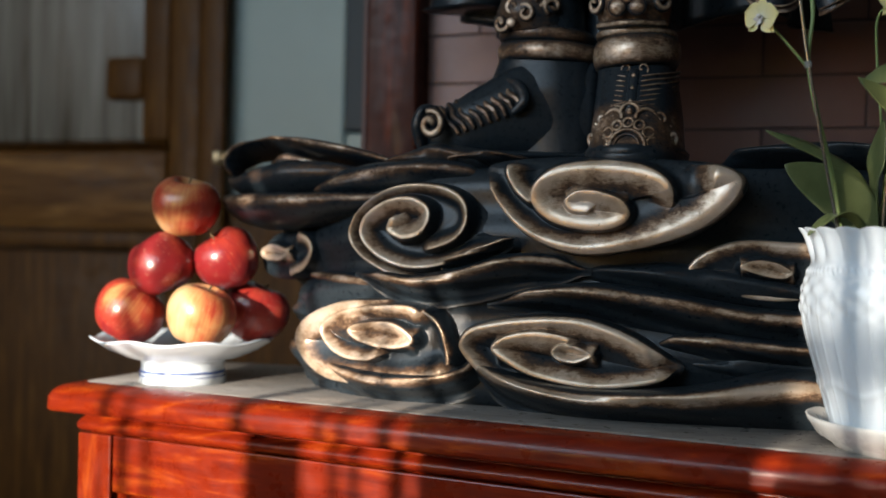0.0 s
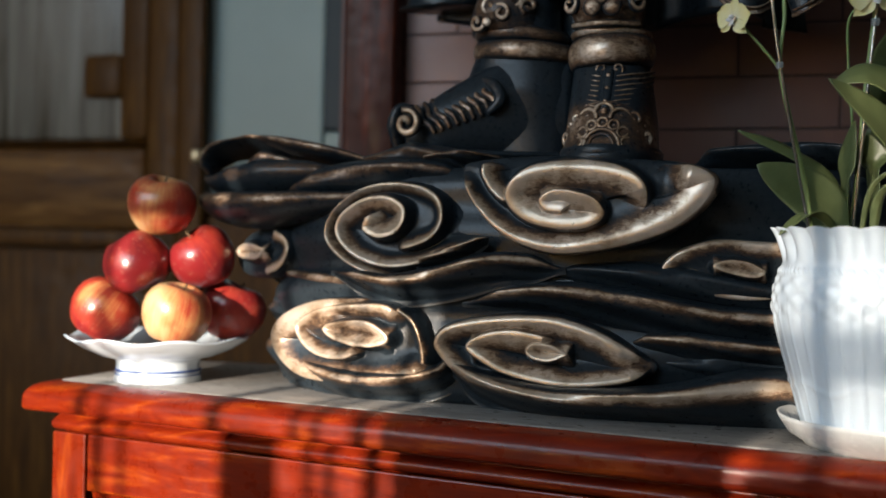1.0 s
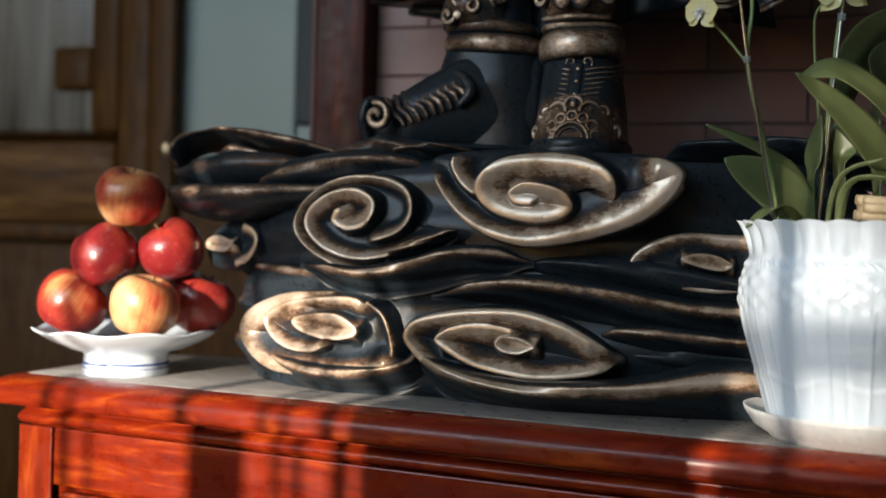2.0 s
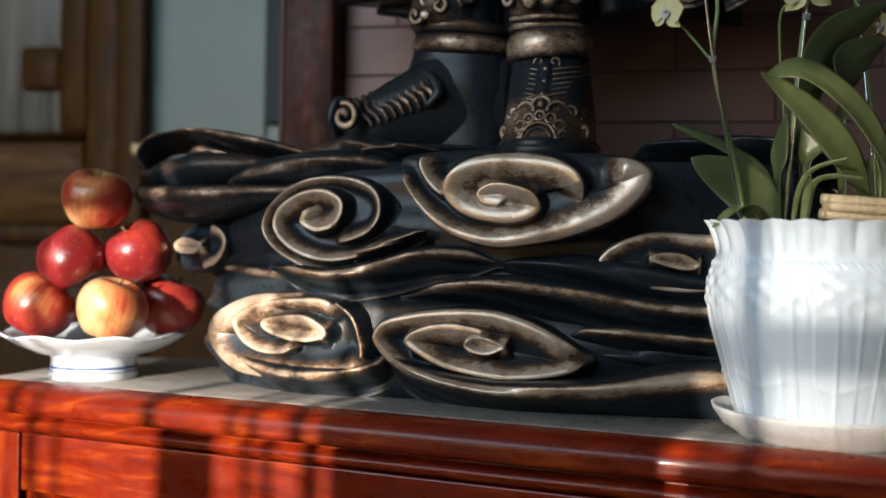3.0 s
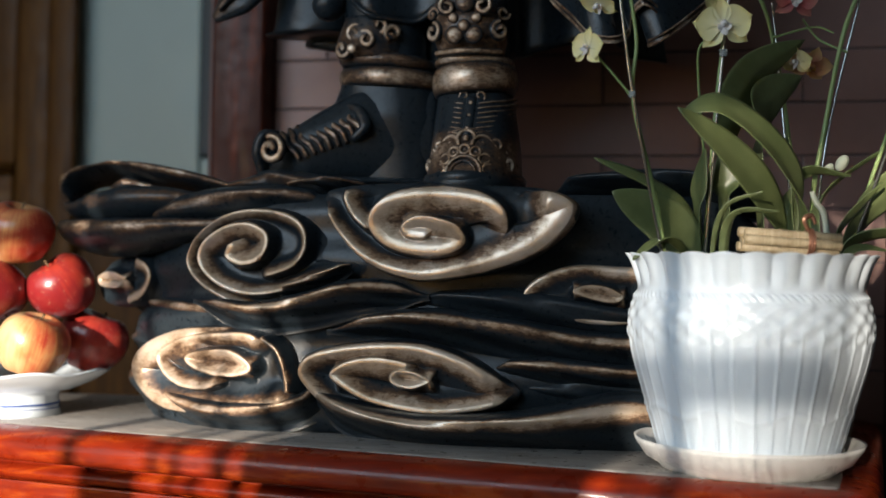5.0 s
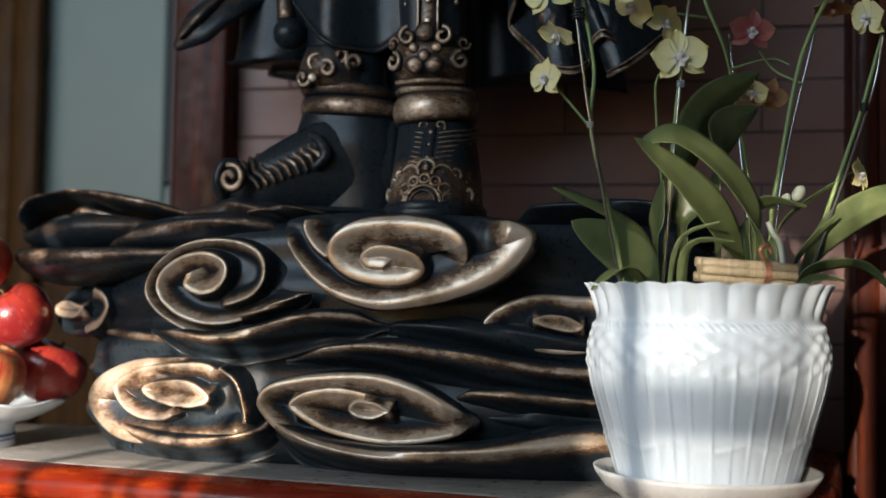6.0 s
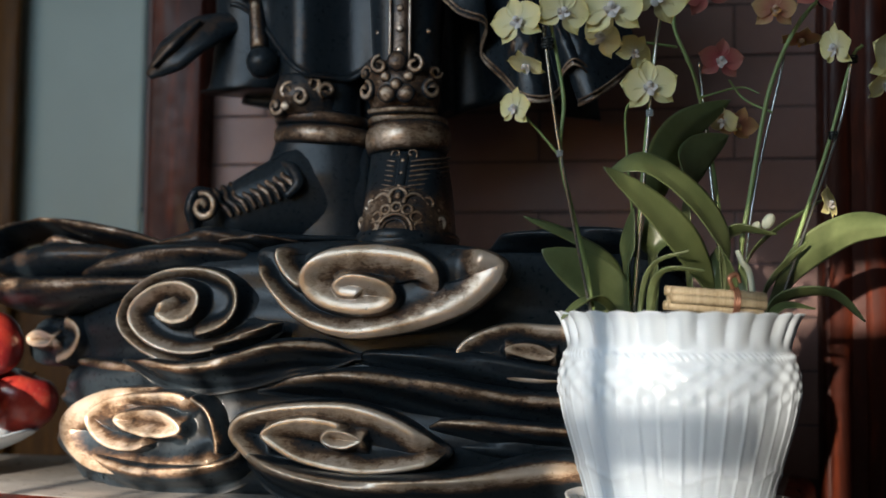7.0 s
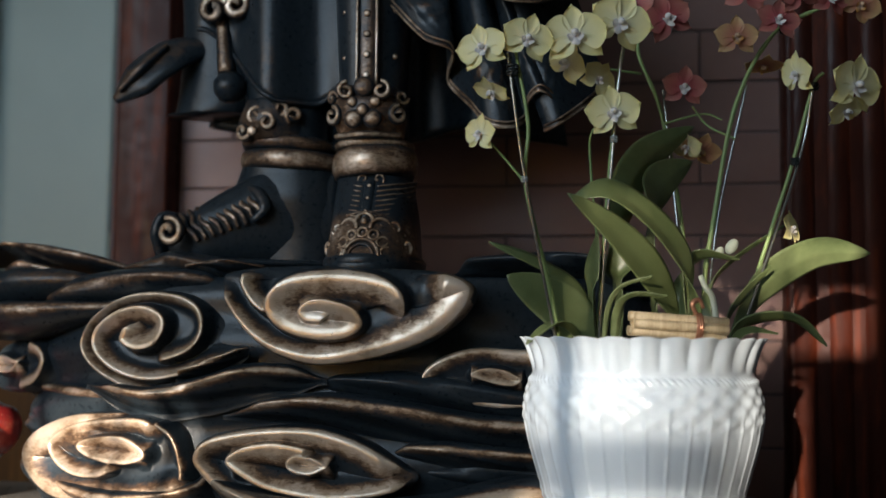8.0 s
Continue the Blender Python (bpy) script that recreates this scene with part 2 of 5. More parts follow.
class Soup:
    """Collects grids of vertices into one mesh, with a wear value on each vertex."""

    def __init__(self):
        self.v, self.f, self.w = [], [], []
        self.count = 0

    def grid(self, pts, wear=None, close_u=False, close_v=False):
        """pts: array (nu, nv, 3)."""
        nu, nv = pts.shape[:2]
        self.v.append(pts.reshape(-1, 3))
        self.w.append((np.zeros((nu, nv)) if wear is None else np.broadcast_to(wear, (nu, nv))).reshape(-1))
        i, j = np.meshgrid(np.arange(nu if close_u else nu - 1), np.arange(nv if close_v else nv - 1), indexing="ij")
        i2, j2 = (i + 1) % nu, (j + 1) % nv
        q = np.stack([i * nv + j, i2 * nv + j, i2 * nv + j2, i * nv + j2], -1).reshape(-1, 4) + self.count
        self.f.append(q)
        self.count += nu * nv

    def mesh(self, name, doubles=0.0):
        me = bpy.data.meshes.new(name)
        me.from_pydata(np.concatenate(self.v).tolist(), [], np.concatenate(self.f).tolist())
        at = me.attributes.new("wear", "FLOAT", "POINT")
        at.data.foreach_set("value", np.concatenate(self.w).astype(np.float32))
        bm = bmesh.new()
        bm.from_mesh(me)
        bmesh.ops.remove_doubles(bm, verts=bm.verts, dist=doubles or 1e-6)
        bmesh.ops.recalc_face_normals(bm, faces=bm.faces)
        bm.to_mesh(me)
        bm.free()
        return me


def spline(points, n):
    """A smooth curve (Catmull-Rom) through a few points, n samples."""
    p = np.array(points, float)
    p = np.vstack([2 * p[0] - p[1], p, 2 * p[-1] - p[-2]])
    t = np.linspace(0, len(p) - 3 - 1e-9, n)
    k = t.astype(int)
    f = (t - k)[:, None]
    a, b, c, d = p[k], p[k + 1], p[k + 2], p[k + 3]
    return 0.5 * (2 * b + (c - a) * f + (2 * a - 5 * b + 4 * c - d) * f ** 2 + (3 * b - a - 3 * c + d) * f ** 3)


def tube(soup, path, widths, thick=None, up=(0, 0, 1), sides=12, wear=(0.0, 1.0), power=2.0, facing=None):
    """A swept body along a path; half-widths and half-thicknesses along it. facing: the way its crest shows, which is worn."""
    path = np.asarray(path, float)
    n = len(path)
    w = np.interp(np.linspace(0, 1, n), np.linspace(0, 1, len(widths)), widths)
    th = w if thick is None else np.interp(np.linspace(0, 1, n), np.linspace(0, 1, len(thick)), thick)
    tang = np.gradient(path, axis=0)
    tang /= np.linalg.norm(tang, axis=1)[:, None] + 1e-12
    face = np.array(facing if facing is not None else up, float)
    side = np.cross(tang, face)
    side /= np.linalg.norm(side, axis=1)[:, None] + 1e-12
    nor = np.cross(side, tang)
    ang = np.linspace(0, 2 * np.pi, sides, endpoint=False)
    c, s = np.cos(ang), np.sin(ang)
    pts = path[:, None] + side[:, None] * (c[None, :, None] * w[:, None, None]) + nor[:, None] * (s[None, :, None] * th[:, None, None])
    we = wear[0] + (wear[1] - wear[0]) * np.clip(s, 0, 1) ** power
    soup.grid(pts, np.tile(we, (n, 1)), close_v=True)
    for k in (0, -1):
        ring = pts[k]
        soup.grid(np.stack([np.repeat(ring.mean(0)[None], sides, 0), ring]), we, close_v=True)


def lathe(soup, profile, n=64, wobble=None):
    """profile: (r, z) rows; wobble(angle, r, z) gives an offset of the radius."""
    pr = np.array(profile, float)
    a = np.linspace(0, 2 * np.pi, n, endpoint=False)
    r = np.repeat(pr[:, :1], n, 1)
    z = np.repeat(pr[:, 1:2], n, 1)
    aa = np.repeat(a[None], len(pr), 0)
    if wobble is not None:
        dr, dz = wobble(aa, r, z)
        r, z = r + dr, z + dz
    soup.grid(np.stack([r * np.cos(aa), r * np.sin(aa), z], -1), close_v=True)


# ---- the room ----
def slab(name, mat, x0, x1, y0, y1, z0, z1, label, bevel=0.0, category="wall"):
    bm = bmesh.new()
    box(bm, x0, x1, y0, y1, z0, z1, bevel)
    ob = part(name, bm, mat, smooth=False)
    return tagged(ob, label, category, kind="structure")


WALL_Y = 1.42
slab("floor", "floor", -4.0, 3.0, -2.6, 4.2, -0.1, 0.0, "grey brown polished stone floor of the room", category="floor")
slab("ceiling", "plaster", -4.0, 3.0, -2.6, 4.2, 2.7, 2.8, "plain pale plaster ceiling above the altar", category="ceiling")
slab("wall_west", "plaster", -4.1, -4.0, -2.6, 4.2, 0.0, 2.7, "plain pale plaster side wall of the room")
slab("wall_east", "plaster", 3.0, 3.1, -2.6, 4.2, 0.0, 2.7, "plain pale plaster side wall of the room")
slab("wall_back", "plaster", -4.0, 3.0, 4.2, 4.3, 0.0, 2.7, "plain plaster wall at the far end of the room")

# an unseen wall added behind the walk; its opening and bars shape the sunlight
MASK_Y = -0.95


def sun_mask():
    bm = bmesh.new()
    x0, x1, z0, z1 = MASK
    box(bm, -4.0, x0, MASK_Y - 0.12, MASK_Y, 0, 2.7)
    box(bm, x1, 3.0, MASK_Y - 0.12, MASK_Y, 0, 2.7)
    box(bm, x0, x1, MASK_Y - 0.12, MASK_Y, 0, z0)
    box(bm, x0, x1, MASK_Y - 0.12, MASK_Y, z1, 2.7)
    tagged(part("wall_south", bm, "plaster", smooth=False), "unseen added plaster wall with an opening that shapes the sunlight", "wall", kind="structure")
    mask = tagged(new("sun_mask_bars"), "unseen added bars and boards that shape the sunlight", "window", kind="structure")
    for i, (bx, bw) in enumerate(BARS):
        bm = bmesh.new()
        box(bm, bx - bw / 2, bx + bw / 2, MASK_Y - 0.046, MASK_Y - 0.034, z0, z1, 0.001)
        part("upright_bar", bm, "brown_wood", mask, smooth=False)
    for bz, bh, a, b in RAILS:
        bm = bmesh.new()
        box(bm, a, b, MASK_Y - 0.0335, MASK_Y - 0.022, bz - bh / 2, bz + bh / 2, 0.004)
        part("cross_rail", bm, "brown_wood", mask, smooth=False)


def to_mask(x, y, z):
    """Where the sun that reaches a place crosses the plane of the added bars."""
    k = (MASK_Y - 0.04 - y) / SUN.y
    return x + SUN.x * k, z + SUN.z * k


_, top = to_mask(0.26, 1.37, 1.075)
left, _ = to_mask(-0.915, 1.09, 0.9)
right, _ = to_mask(0.32, 1.37, 0.9)
_, low = to_mask(0, 1.1, 0.3)
MASK = (left, right, low, top)


def bar_for(x0, x1, y, z=0.8):
    """An upright whose shadow runs from x0 to x1 at depth y."""
    a, b = to_mask(x0, y, z)[0], to_mask(x1, y, z)[0]
    return ((a + b) / 2, b - a)


def rail_for(z0, z1, y, x0, x1, yx=None):
    """A cross board whose shadow runs from z0 to z1 at depth y, between x0 and x1."""
    a, b = to_mask(0, y, z0)[1], to_mask(0, y, z1)[1]
    yx = y if yx is None else yx
    return ((a + b) / 2, b - a, to_mask(x0, yx, 0)[0], to_mask(x1, yx, 0)[0])


# added unseen bars, each placed for one shadow stripe
BARS = [bar_for(-0.812, -0.798, 1.08), bar_for(-0.775, -0.768, 1.07), bar_for(-0.632, -0.614, 1.05), bar_for(-0.528, -0.518, 1.03), bar_for(-0.503, -0.492, 1.03),
        bar_for(-0.456, -0.435, 1.03), bar_for(-0.036, -0.0285, 0.93), bar_for(-0.0255, -0.018, 0.93), bar_for(0.238, 0.244, 1.37)]
# unseen slats added for deep shade; their hairline gaps leave thin sun glints
BARS += [bar_for(-0.418 + 0.0087 * k, -0.40955 + 0.0087 * k, 1.05) for k in range(40)]
# rows of unseen narrow slats, added to let only part of the sun through to the pot
BARS += [bar_for(0.042 + 0.011 * k, 0.0480 + 0.011 * k, 0.92) for k in range(7)]
BARS += [bar_for(-0.0785 + 0.011 * k, -0.0732 + 0.011 * k, 0.92) for k in range(11)]
# added unseen boards, each placed to keep the sun off one area
RAILS = [rail_for(0.3, 0.762, 1.05, -0.632, -0.556), rail_for(0.3, 0.758, 0.93, -0.09, 0.16), rail_for(0.7592, 0.7700, 0.93, -0.09, 0.16), rail_for(0.7712, 0.782, 0.93, -0.09, 0.16), rail_for(0.985, 1.3, 1.12, -0.93, -0.68), rail_for(0.925, 1.3, 1.08, -0.68, -0.09),
         rail_for(1.0, 1.3, 1.0, -0.1, -0.028), rail_for(0.3, 0.975, 1.37, 0.244, 0.33), rail_for(0.935, 0.980, 1.37, 0.19, 0.236), rail_for(1.047, 1.3, 1.37, 0.15, 0.33)]
# spaced unseen boards added to half-shade a band across the pot
RAILS += [rail_for(0.862 + 0.0072 * k, 0.8665 + 0.0072 * k, 0.92, -0.09, 0.12, 1.0) for k in range(6)]
sun_mask()
# made-up front fill, mostly above the opening and before solid wall
fill_lamp("sky_through_window", -0.75, MASK_Y + 0.04, 1.75, 2.6, 0.8, 17.0, (-0.2, 1.1, 1.0), (0.63, 0.82, 1.0))
# a made-up fill lamp that lights the room from its west side; no opening is there
fill_lamp("sky_from_side", -2.3, -0.6, 1.6, 1.2, 1.6, 5.0, (-0.5, 1.2, 1.0), (1.0, 0.94, 0.86))


def tile_wall():
    base = tagged(new("wall_north"), "brown brick-tile wall behind the statue", "wall", kind="structure")
    bm = bmesh.new()
    box(bm, -0.66, 1.6, WALL_Y - 0.0012, WALL_Y + 0.15, 0.0, 2.7)
    part("backing", bm, "grout", base, smooth=False)
    h, w, g = 0.0655, 0.245, 0.003
    shared = {}
    x_lo, x_hi = -0.60, 0.235
    for row in range(11):
        z = 0.859 + (row + 0.5) * h - h
        first = -0.123 + (w / 2 if row % 2 else 0.0) - 3 * w
        for k in range(6):
            a, b = max(first + k * w, x_lo), min(first + (k + 1) * w, x_hi)
            if b - a < 0.02:
                continue
            key = round(b - a, 3)
            if key not in shared:
                bm = bmesh.new()
                box(bm, -(b - a) / 2 + g / 2, (b - a) / 2 - g / 2, -0.006, 0.006, g / 2 - h / 2, h / 2 - g / 2, 0.0012)
                tile = part("tile", bm, "tile", base, smooth=False)
                shared[key] = tile.data
            else:
                tile = new("tile", shared[key])
                tile.parent = base
            tile.location = ((a + b) / 2, WALL_Y + 0.003 + random.uniform(-0.0008, 0.0008), z)


tile_wall()


def post(name, x, y, w, d, label, flutes=0):
    """An upright of stained wood with rounded edges and beads along it."""
    p = tagged(new(name), label, "post", kind="structure")
    bm = bmesh.new()
    box(bm, x - w / 2, x + w / 2, y, y + d, 0, 2.7, 0.006)
    part("shaft", bm, "post_wood", p)
    for k in range(flutes):
        fx = x - w / 2 + w * (k + 0.5) / flutes
        bm = bmesh.new()
        r = w / flutes * 0.36
        bmesh.ops.create_cone(bm, cap_ends=True, segments=14, radius1=r, radius2=r, depth=2.68, matrix=Matrix.Translation((fx, y + r * 0.25, 1.35)) @ Matrix.Diagonal((1, 0.6, 1, 1)))
        part("bead", bm, "post_wood", p)
    return p


post("post_left", -0.601, 1.375, 0.075, 0.11, "dark red stained wooden post beside the tile wall")
post("post_right", 0.302, 1.375, 0.165, 0.14, "dark red fluted wooden post beside the tile wall", 4)

# the pale panel and the wooden screen beyond
slab("panel_pale", "pale_panel", -1.245, -0.953, 2.05, 2.1, 1.037, 2.7, "pale blue grey painted door panel in the next room", 0.006, "panel")
slab("panel_strip", "dark_strip", -0.949, -0.75, 2.04, 2.09, 1.19, 2.7, "dark grey narrow panel beside the pale door", 0.004, "panel")
slab("panel_pale_foot", "pale_panel", -0.949, -0.75, 2.05, 2.1, 1.037, 1.186, "pale painted foot of the door panel", 0.004, "panel")
slab("wall_lower", "brown_wood", -1.5, 0.6, 2.3, 2.4, 0.0, 2.7, "brown wooden wall behind the pale panel")
slab("panel_base", "brown_wood", -1.245, -0.75, 2.03, 2.11, 0.0, 1.032, "brown wooden base under the pale panel", 0.006, "panel")


def cabinet():
    """The tall wooden screen with a glazed door and a carved rail."""
    y = 2.0
    c = thing("cabinet", (-1.75, y, 0), "tall brown wooden cabinet with a glazed door and carved rail", "cabinet")
    rows = [("stile", "brown_wood", 0.498, 0.556, 0.0, 2.4, 0.0), ("stile", "brown_wood", 0.42, 0.494, 0.0, 2.4, 0.012), ("door_frame", "brown_wood", 0.352, 0.417, 1.172, 2.3, 0.02),
            ("top_rail", "brown_wood", -0.8, 0.417, 1.155, 1.17, 0.006), ("glass_pane", "streaked", -0.8, 0.35, 1.173, 2.3, 0.045),
            ("carved_rail", "amber_wood", -0.8, 0.417, 0.985, 1.153, 0.012), ("lower_rail", "brown_wood", -0.8, 0.417, 0.945, 0.983, 0.004), ("lower_panel", "brown_wood", -0.8, 0.417, 0.0, 0.943, 0.03)]
    for name, mat, x0, x1, z0, z1, dy in rows:
        bm = bmesh.new()
        box(bm, x0, x1, dy, 0.02 if x1 > 0.5 else 0.1, z0, z1, 0.008)
        part(name, bm, mat, c)
    # flat brown block that stands in for a brown reflection on the pane
    bm = bmesh.new()
    box(bm, 0.26, 0.351, 0.022, 0.044, 1.26, 1.35, 0.01)
    part("knob", bm, "brown_wood", c)
    bm = bmesh.new()
    box(bm, 0.555, 0.612, -0.03, -0.012, 1.124, 1.142, 0.006)
    box(bm, 0.548, 0.562, -0.03, 0.02, 1.12, 1.146, 0.004)
    part("handle", bm, "brass", c, "brass lever handle")


cabinet()

# ---- the altar cabinet ----
FL, FR, BR, BL = Vector((-0.871, 1.092, 0)), Vector((0.104, 0.923, 0)), Vector((0.185, 1.415, 0)), Vector((-0.85, 1.352, 0))
TOP = 0.80


def moulding(name, rows, mat, parent, label=""):
    """A closed body over the plan with a moulded edge; rows of (push, z) from bottom to top."""
    bm = bmesh.new()
    rings = []
    for o, z in rows:
        ring = [bm.verts.new((p.x + d[0] * o, p.y + d[1] * o, z)) for p, d in ((FL, (-1, -1)), (FR, (1, -1)), (BR, (1, 0)), (BL, (-1, 0)))]
        rings.append(ring)
    for a, b in zip(rings, rings[1:]):
        for k in range(4):
            bm.faces.new((a[k], a[(k + 1) % 4], b[(k + 1) % 4], b[k]))
    bm.faces.new(rings[0])
    bm.faces.new(rings[-1])
    bmesh.ops.recalc_face_normals(bm, faces=bm.faces)
    corner = [e for e in bm.edges if abs(e.verts[0].co.z - e.verts[1].co.z) > 1e-4]
    bmesh.ops.bevel(bm, geom=corner, offset=0.006, segments=3, profile=0.5, affect="EDGES")
    return part(name, bm, mat, parent, label)


def sweep(points):
    return [tuple(p) for p in spline([(a, b, 0) for a, b in points], 18)[:, :2]]


altar = thing("altar_cabinet", (0, 0, 0), "glossy red-stained wooden altar cabinet with a marble top", "cabinet")
moulding("marble_top", [(0.0005, TOP - 0.012), (0.0005, TOP - 0.001), (-0.001, TOP)], "marble", altar, "grey veined marble top")
moulding("top_edge", sweep([(0.006, TOP - 0.0345), (0.029, TOP - 0.0335), (0.031, TOP - 0.024), (0.030, TOP - 0.014), (0.023, TOP - 0.0055), (0.010, TOP - 0.0015), (0.0012, TOP - 0.001)]), "red_wood", altar, "rounded glossy red wooden edge")
moulding("cornice", sweep([(-0.003, TOP - 0.0585), (0.005, TOP - 0.057), (0.0075, TOP - 0.050), (0.004, TOP - 0.0435), (0.001, TOP - 0.040), (0.004, TOP - 0.035)]), "red_wood", altar)
moulding("body", [(-0.004, 0.06), (-0.004, TOP - 0.0588)], "red_wood", altar)
moulding("plinth", [(0.004, 0.0), (0.004, 0.055), (0.0, 0.0605)], "red_wood", altar)
FRONT = (FR - FL).normalized()
front_angle = math.degrees(math.atan2(FRONT.y, FRONT.x))


def front_box(name, s0, s1, z0, z1, d0, d1, bevel, mat, parent, label=""):
    """A panel on the cabinet's front between two stations along it, in front of its body by d0 to d1."""
    bm = bmesh.new()
    box(bm, s0, s1, -d1, -d0, z0, z1, bevel)
    ob = part(name, bm, mat, parent, label, smooth=False)
    ob.matrix_world = Matrix.Translation((FL.x, FL.y, 0)) @ pose(0, 0, 0, 0, 0, front_angle)
    return ob


front_box("corner_stile", 0.0, 0.05, 0.06, TOP - 0.0592, 0.004, 0.009, 0.002, "red_wood_upright", altar)
front_box("rail", 0.052, 0.94, TOP - 0.124, TOP - 0.0592, 0.004, 0.007, 0.002, "red_wood", altar)
for k in range(2):
    s0 = 0.066 + k * 0.44
    door = front_box("door", s0, s0 + 0.41, 0.1, TOP - 0.13, 0.004, 0.010, 0.004, "red_wood_upright", altar)
    front_box("raised_panel", s0 + 0.05, s0 + 0.36, 0.15, TOP - 0.175, 0.010, 0.016, 0.005, "red_wood", altar)


# ---- the cloud pedestal ----
def plane_axes(yaw):
    """Right and outward ways of a face that is turned by yaw degrees towards the west."""
    a = radians(yaw)
    return np.array((math.cos(a), -math.sin(a), 0)), np.array((-math.sin(a), -math.cos(a), 0))


def smooth01(t):
    t = np.clip(t, 0, 1)
    return t * t * (3 - 2 * t)


def ring_spline(points, n):
    """A smooth closed curve through a few points."""
    k = len(points)
    p = [points[(i - 1) % k] for i in range(k + 3)]
    return spline(p, (k + 2) * n)[n:n + k * n]


def carved(soup, at, yaw, outline, strokes, depth=0.036, carve=0.020, gold=1.0, skirt=0.10):
    """One carved cloud curl on a plane turned by yaw; lengths of the drawing in millimetres.
    strokes: crest lines that wind inwards, each (points, width at its start, width at its end); a crest drops
    steeply on its outer side and sinks slowly towards the curl's heart, and is worn along its edge."""
    right, out = plane_axes(yaw)
    ring = ring_spline([(x * 0.001, z * 0.001, 0) for x, z in outline], 36)[:, :2]
    cen = ring.mean(0)
    nr = 130
    r = np.linspace(0, 1, nr)[:, None, None] ** 0.8
    P = cen + r * (ring - cen)[None]
    h, worn = np.zeros(P.shape[:2]), np.zeros(P.shape[:2])
    heart = np.array(strokes[-1][0][-1]) * 0.001
    for points, w0, w1 in strokes:
        n = 24 * (len(points) - 1)
        c = spline([(x * 0.001, z * 0.001, 0) for x, z in points], n)[:, :2]
        tan = np.gradient(c, axis=0)
        tan /= np.linalg.norm(tan, axis=1)[:, None]
        nor = np.stack([-tan[:, 1], tan[:, 0]], -1)
        nor *= np.sign((nor * (heart - c)).sum())
        t = np.linspace(0, 1, n)
        wide = (w0 + (w1 - w0) * t) * 0.001
        ends = smooth01(t / 0.10) * smooth01((1 - t) / 0.05)
        if points is strokes[-1][0]:
            ends = smooth01(t / 0.10) if len(points) > 10 else np.ones(n)
        for i in range(nr):
            d = P[i][:, None] - c[None]
            side, along = (d * nor).sum(-1), np.abs((d * tan).sum(-1))
            far = np.hypot(side, along)
            k_in = np.where((side >= 0) & (along < 0.8 * side + 0.0015), far, 9.0)
            k = k_in.argmin(1)
            q = k_in[np.arange(len(k)), k] / wide[k]
            e = ends[k]
            rise, rub = np.exp(-(q / 1.05) ** 2.1) * e, (0.85 * np.exp(-(q / 1.05) ** 2.4) + 0.15 * np.exp(-(q / 0.3) ** 2)) * (0.25 + 0.75 * e)
            k_out = np.where(side < 0, far, 9.0)
            k = k_out.argmin(1)
            q = k_out[np.arange(len(k)), k]
            rise = np.maximum(rise, np.exp(-(q / 0.0036) ** 2) * ends[k])
            rub = np.maximum(rub, 0.75 * np.exp(-(q / 0.0013) ** 2) * ends[k])
            h[i], worn[i] = np.maximum(h[i], rise), np.maximum(worn[i], rub)
    for _ in range(2):
        h = (np.roll(h, 1, 1) + 2 * h + np.roll(h, -1, 1)) / 4
        h[1:-1] = (h[:-2] + 2 * h[1:-1] + h[2:]) / 4
    rr = r[..., 0]
    H = depth * 0.55 * np.sqrt(np.clip(1 - (rr * 0.97) ** 2, 0, 1)) + carve * h * (0.35 + 0.65 * smooth01((1 - rr) / 0.03))
    c3 = np.array(at)
    pts = c3 + P[..., :1] * right + P[..., 1:] * np.array((0, 0, 1.0)) + H[..., None] * out
    soup.grid(pts, worn * gold, close_v=True)
    rim = pts[-1]
    mid = rim.mean(0)
    back = np.stack([rim - out * (skirt * q) + (mid - rim) * (0.25 * q * q) for q in np.linspace(0, 1, 8)])
    soup.grid(back, np.linspace(0.3, 0, 8)[:, None] * gold, close_v=True)


def body(soup):
    """The mass behind the curls: a rounded block with flowing hollows."""
    nu, nv = 220, 60
    th = np.linspace(0, 2 * np.pi, nu, endpoint=False)[:, None]
    q = np.linspace(0, 1, nv)[None, :]
    ct, st = np.cos(th), np.sin(th)
    n = 0.7
    X = -0.275 + 0.365 * np.sign(ct) * np.abs(ct) ** n
    Y = 1.24 + 0.155 * np.sign(st) * np.abs(st) ** n
    Z = 0.80 + 0.25 * q
    waves = np.sin(9 * q * math.pi + 3.0 * np.sin(th * 2 + 1) + 2 * X * 6) * 0.016 + np.sin(5 * q * math.pi - 7 * X + Y * 9) * 0.012
    shrink = 1 - 0.10 * np.abs(q * 2 - 0.9) ** 2.5 + waves
    P = np.stack([-0.275 + (X + 0.275) * shrink, 1.24 + (Y - 1.24) * shrink, Z + 0 * X], -1)
    soup.grid(P, np.clip(waves * 5, 0, 0.12), close_u=True)
    for k, zz in ((0, 0.80), (-1, 1.052)):
        ring = P[:, k]
        cen = ring.mean(0) * np.array((1, 1, 0)) + np.array((0, 0, zz))
        soup.grid(np.stack([cen + (ring - cen) * f for f in (0.0, 0.5, 0.8, 1.0)]), 0.05, close_v=True)


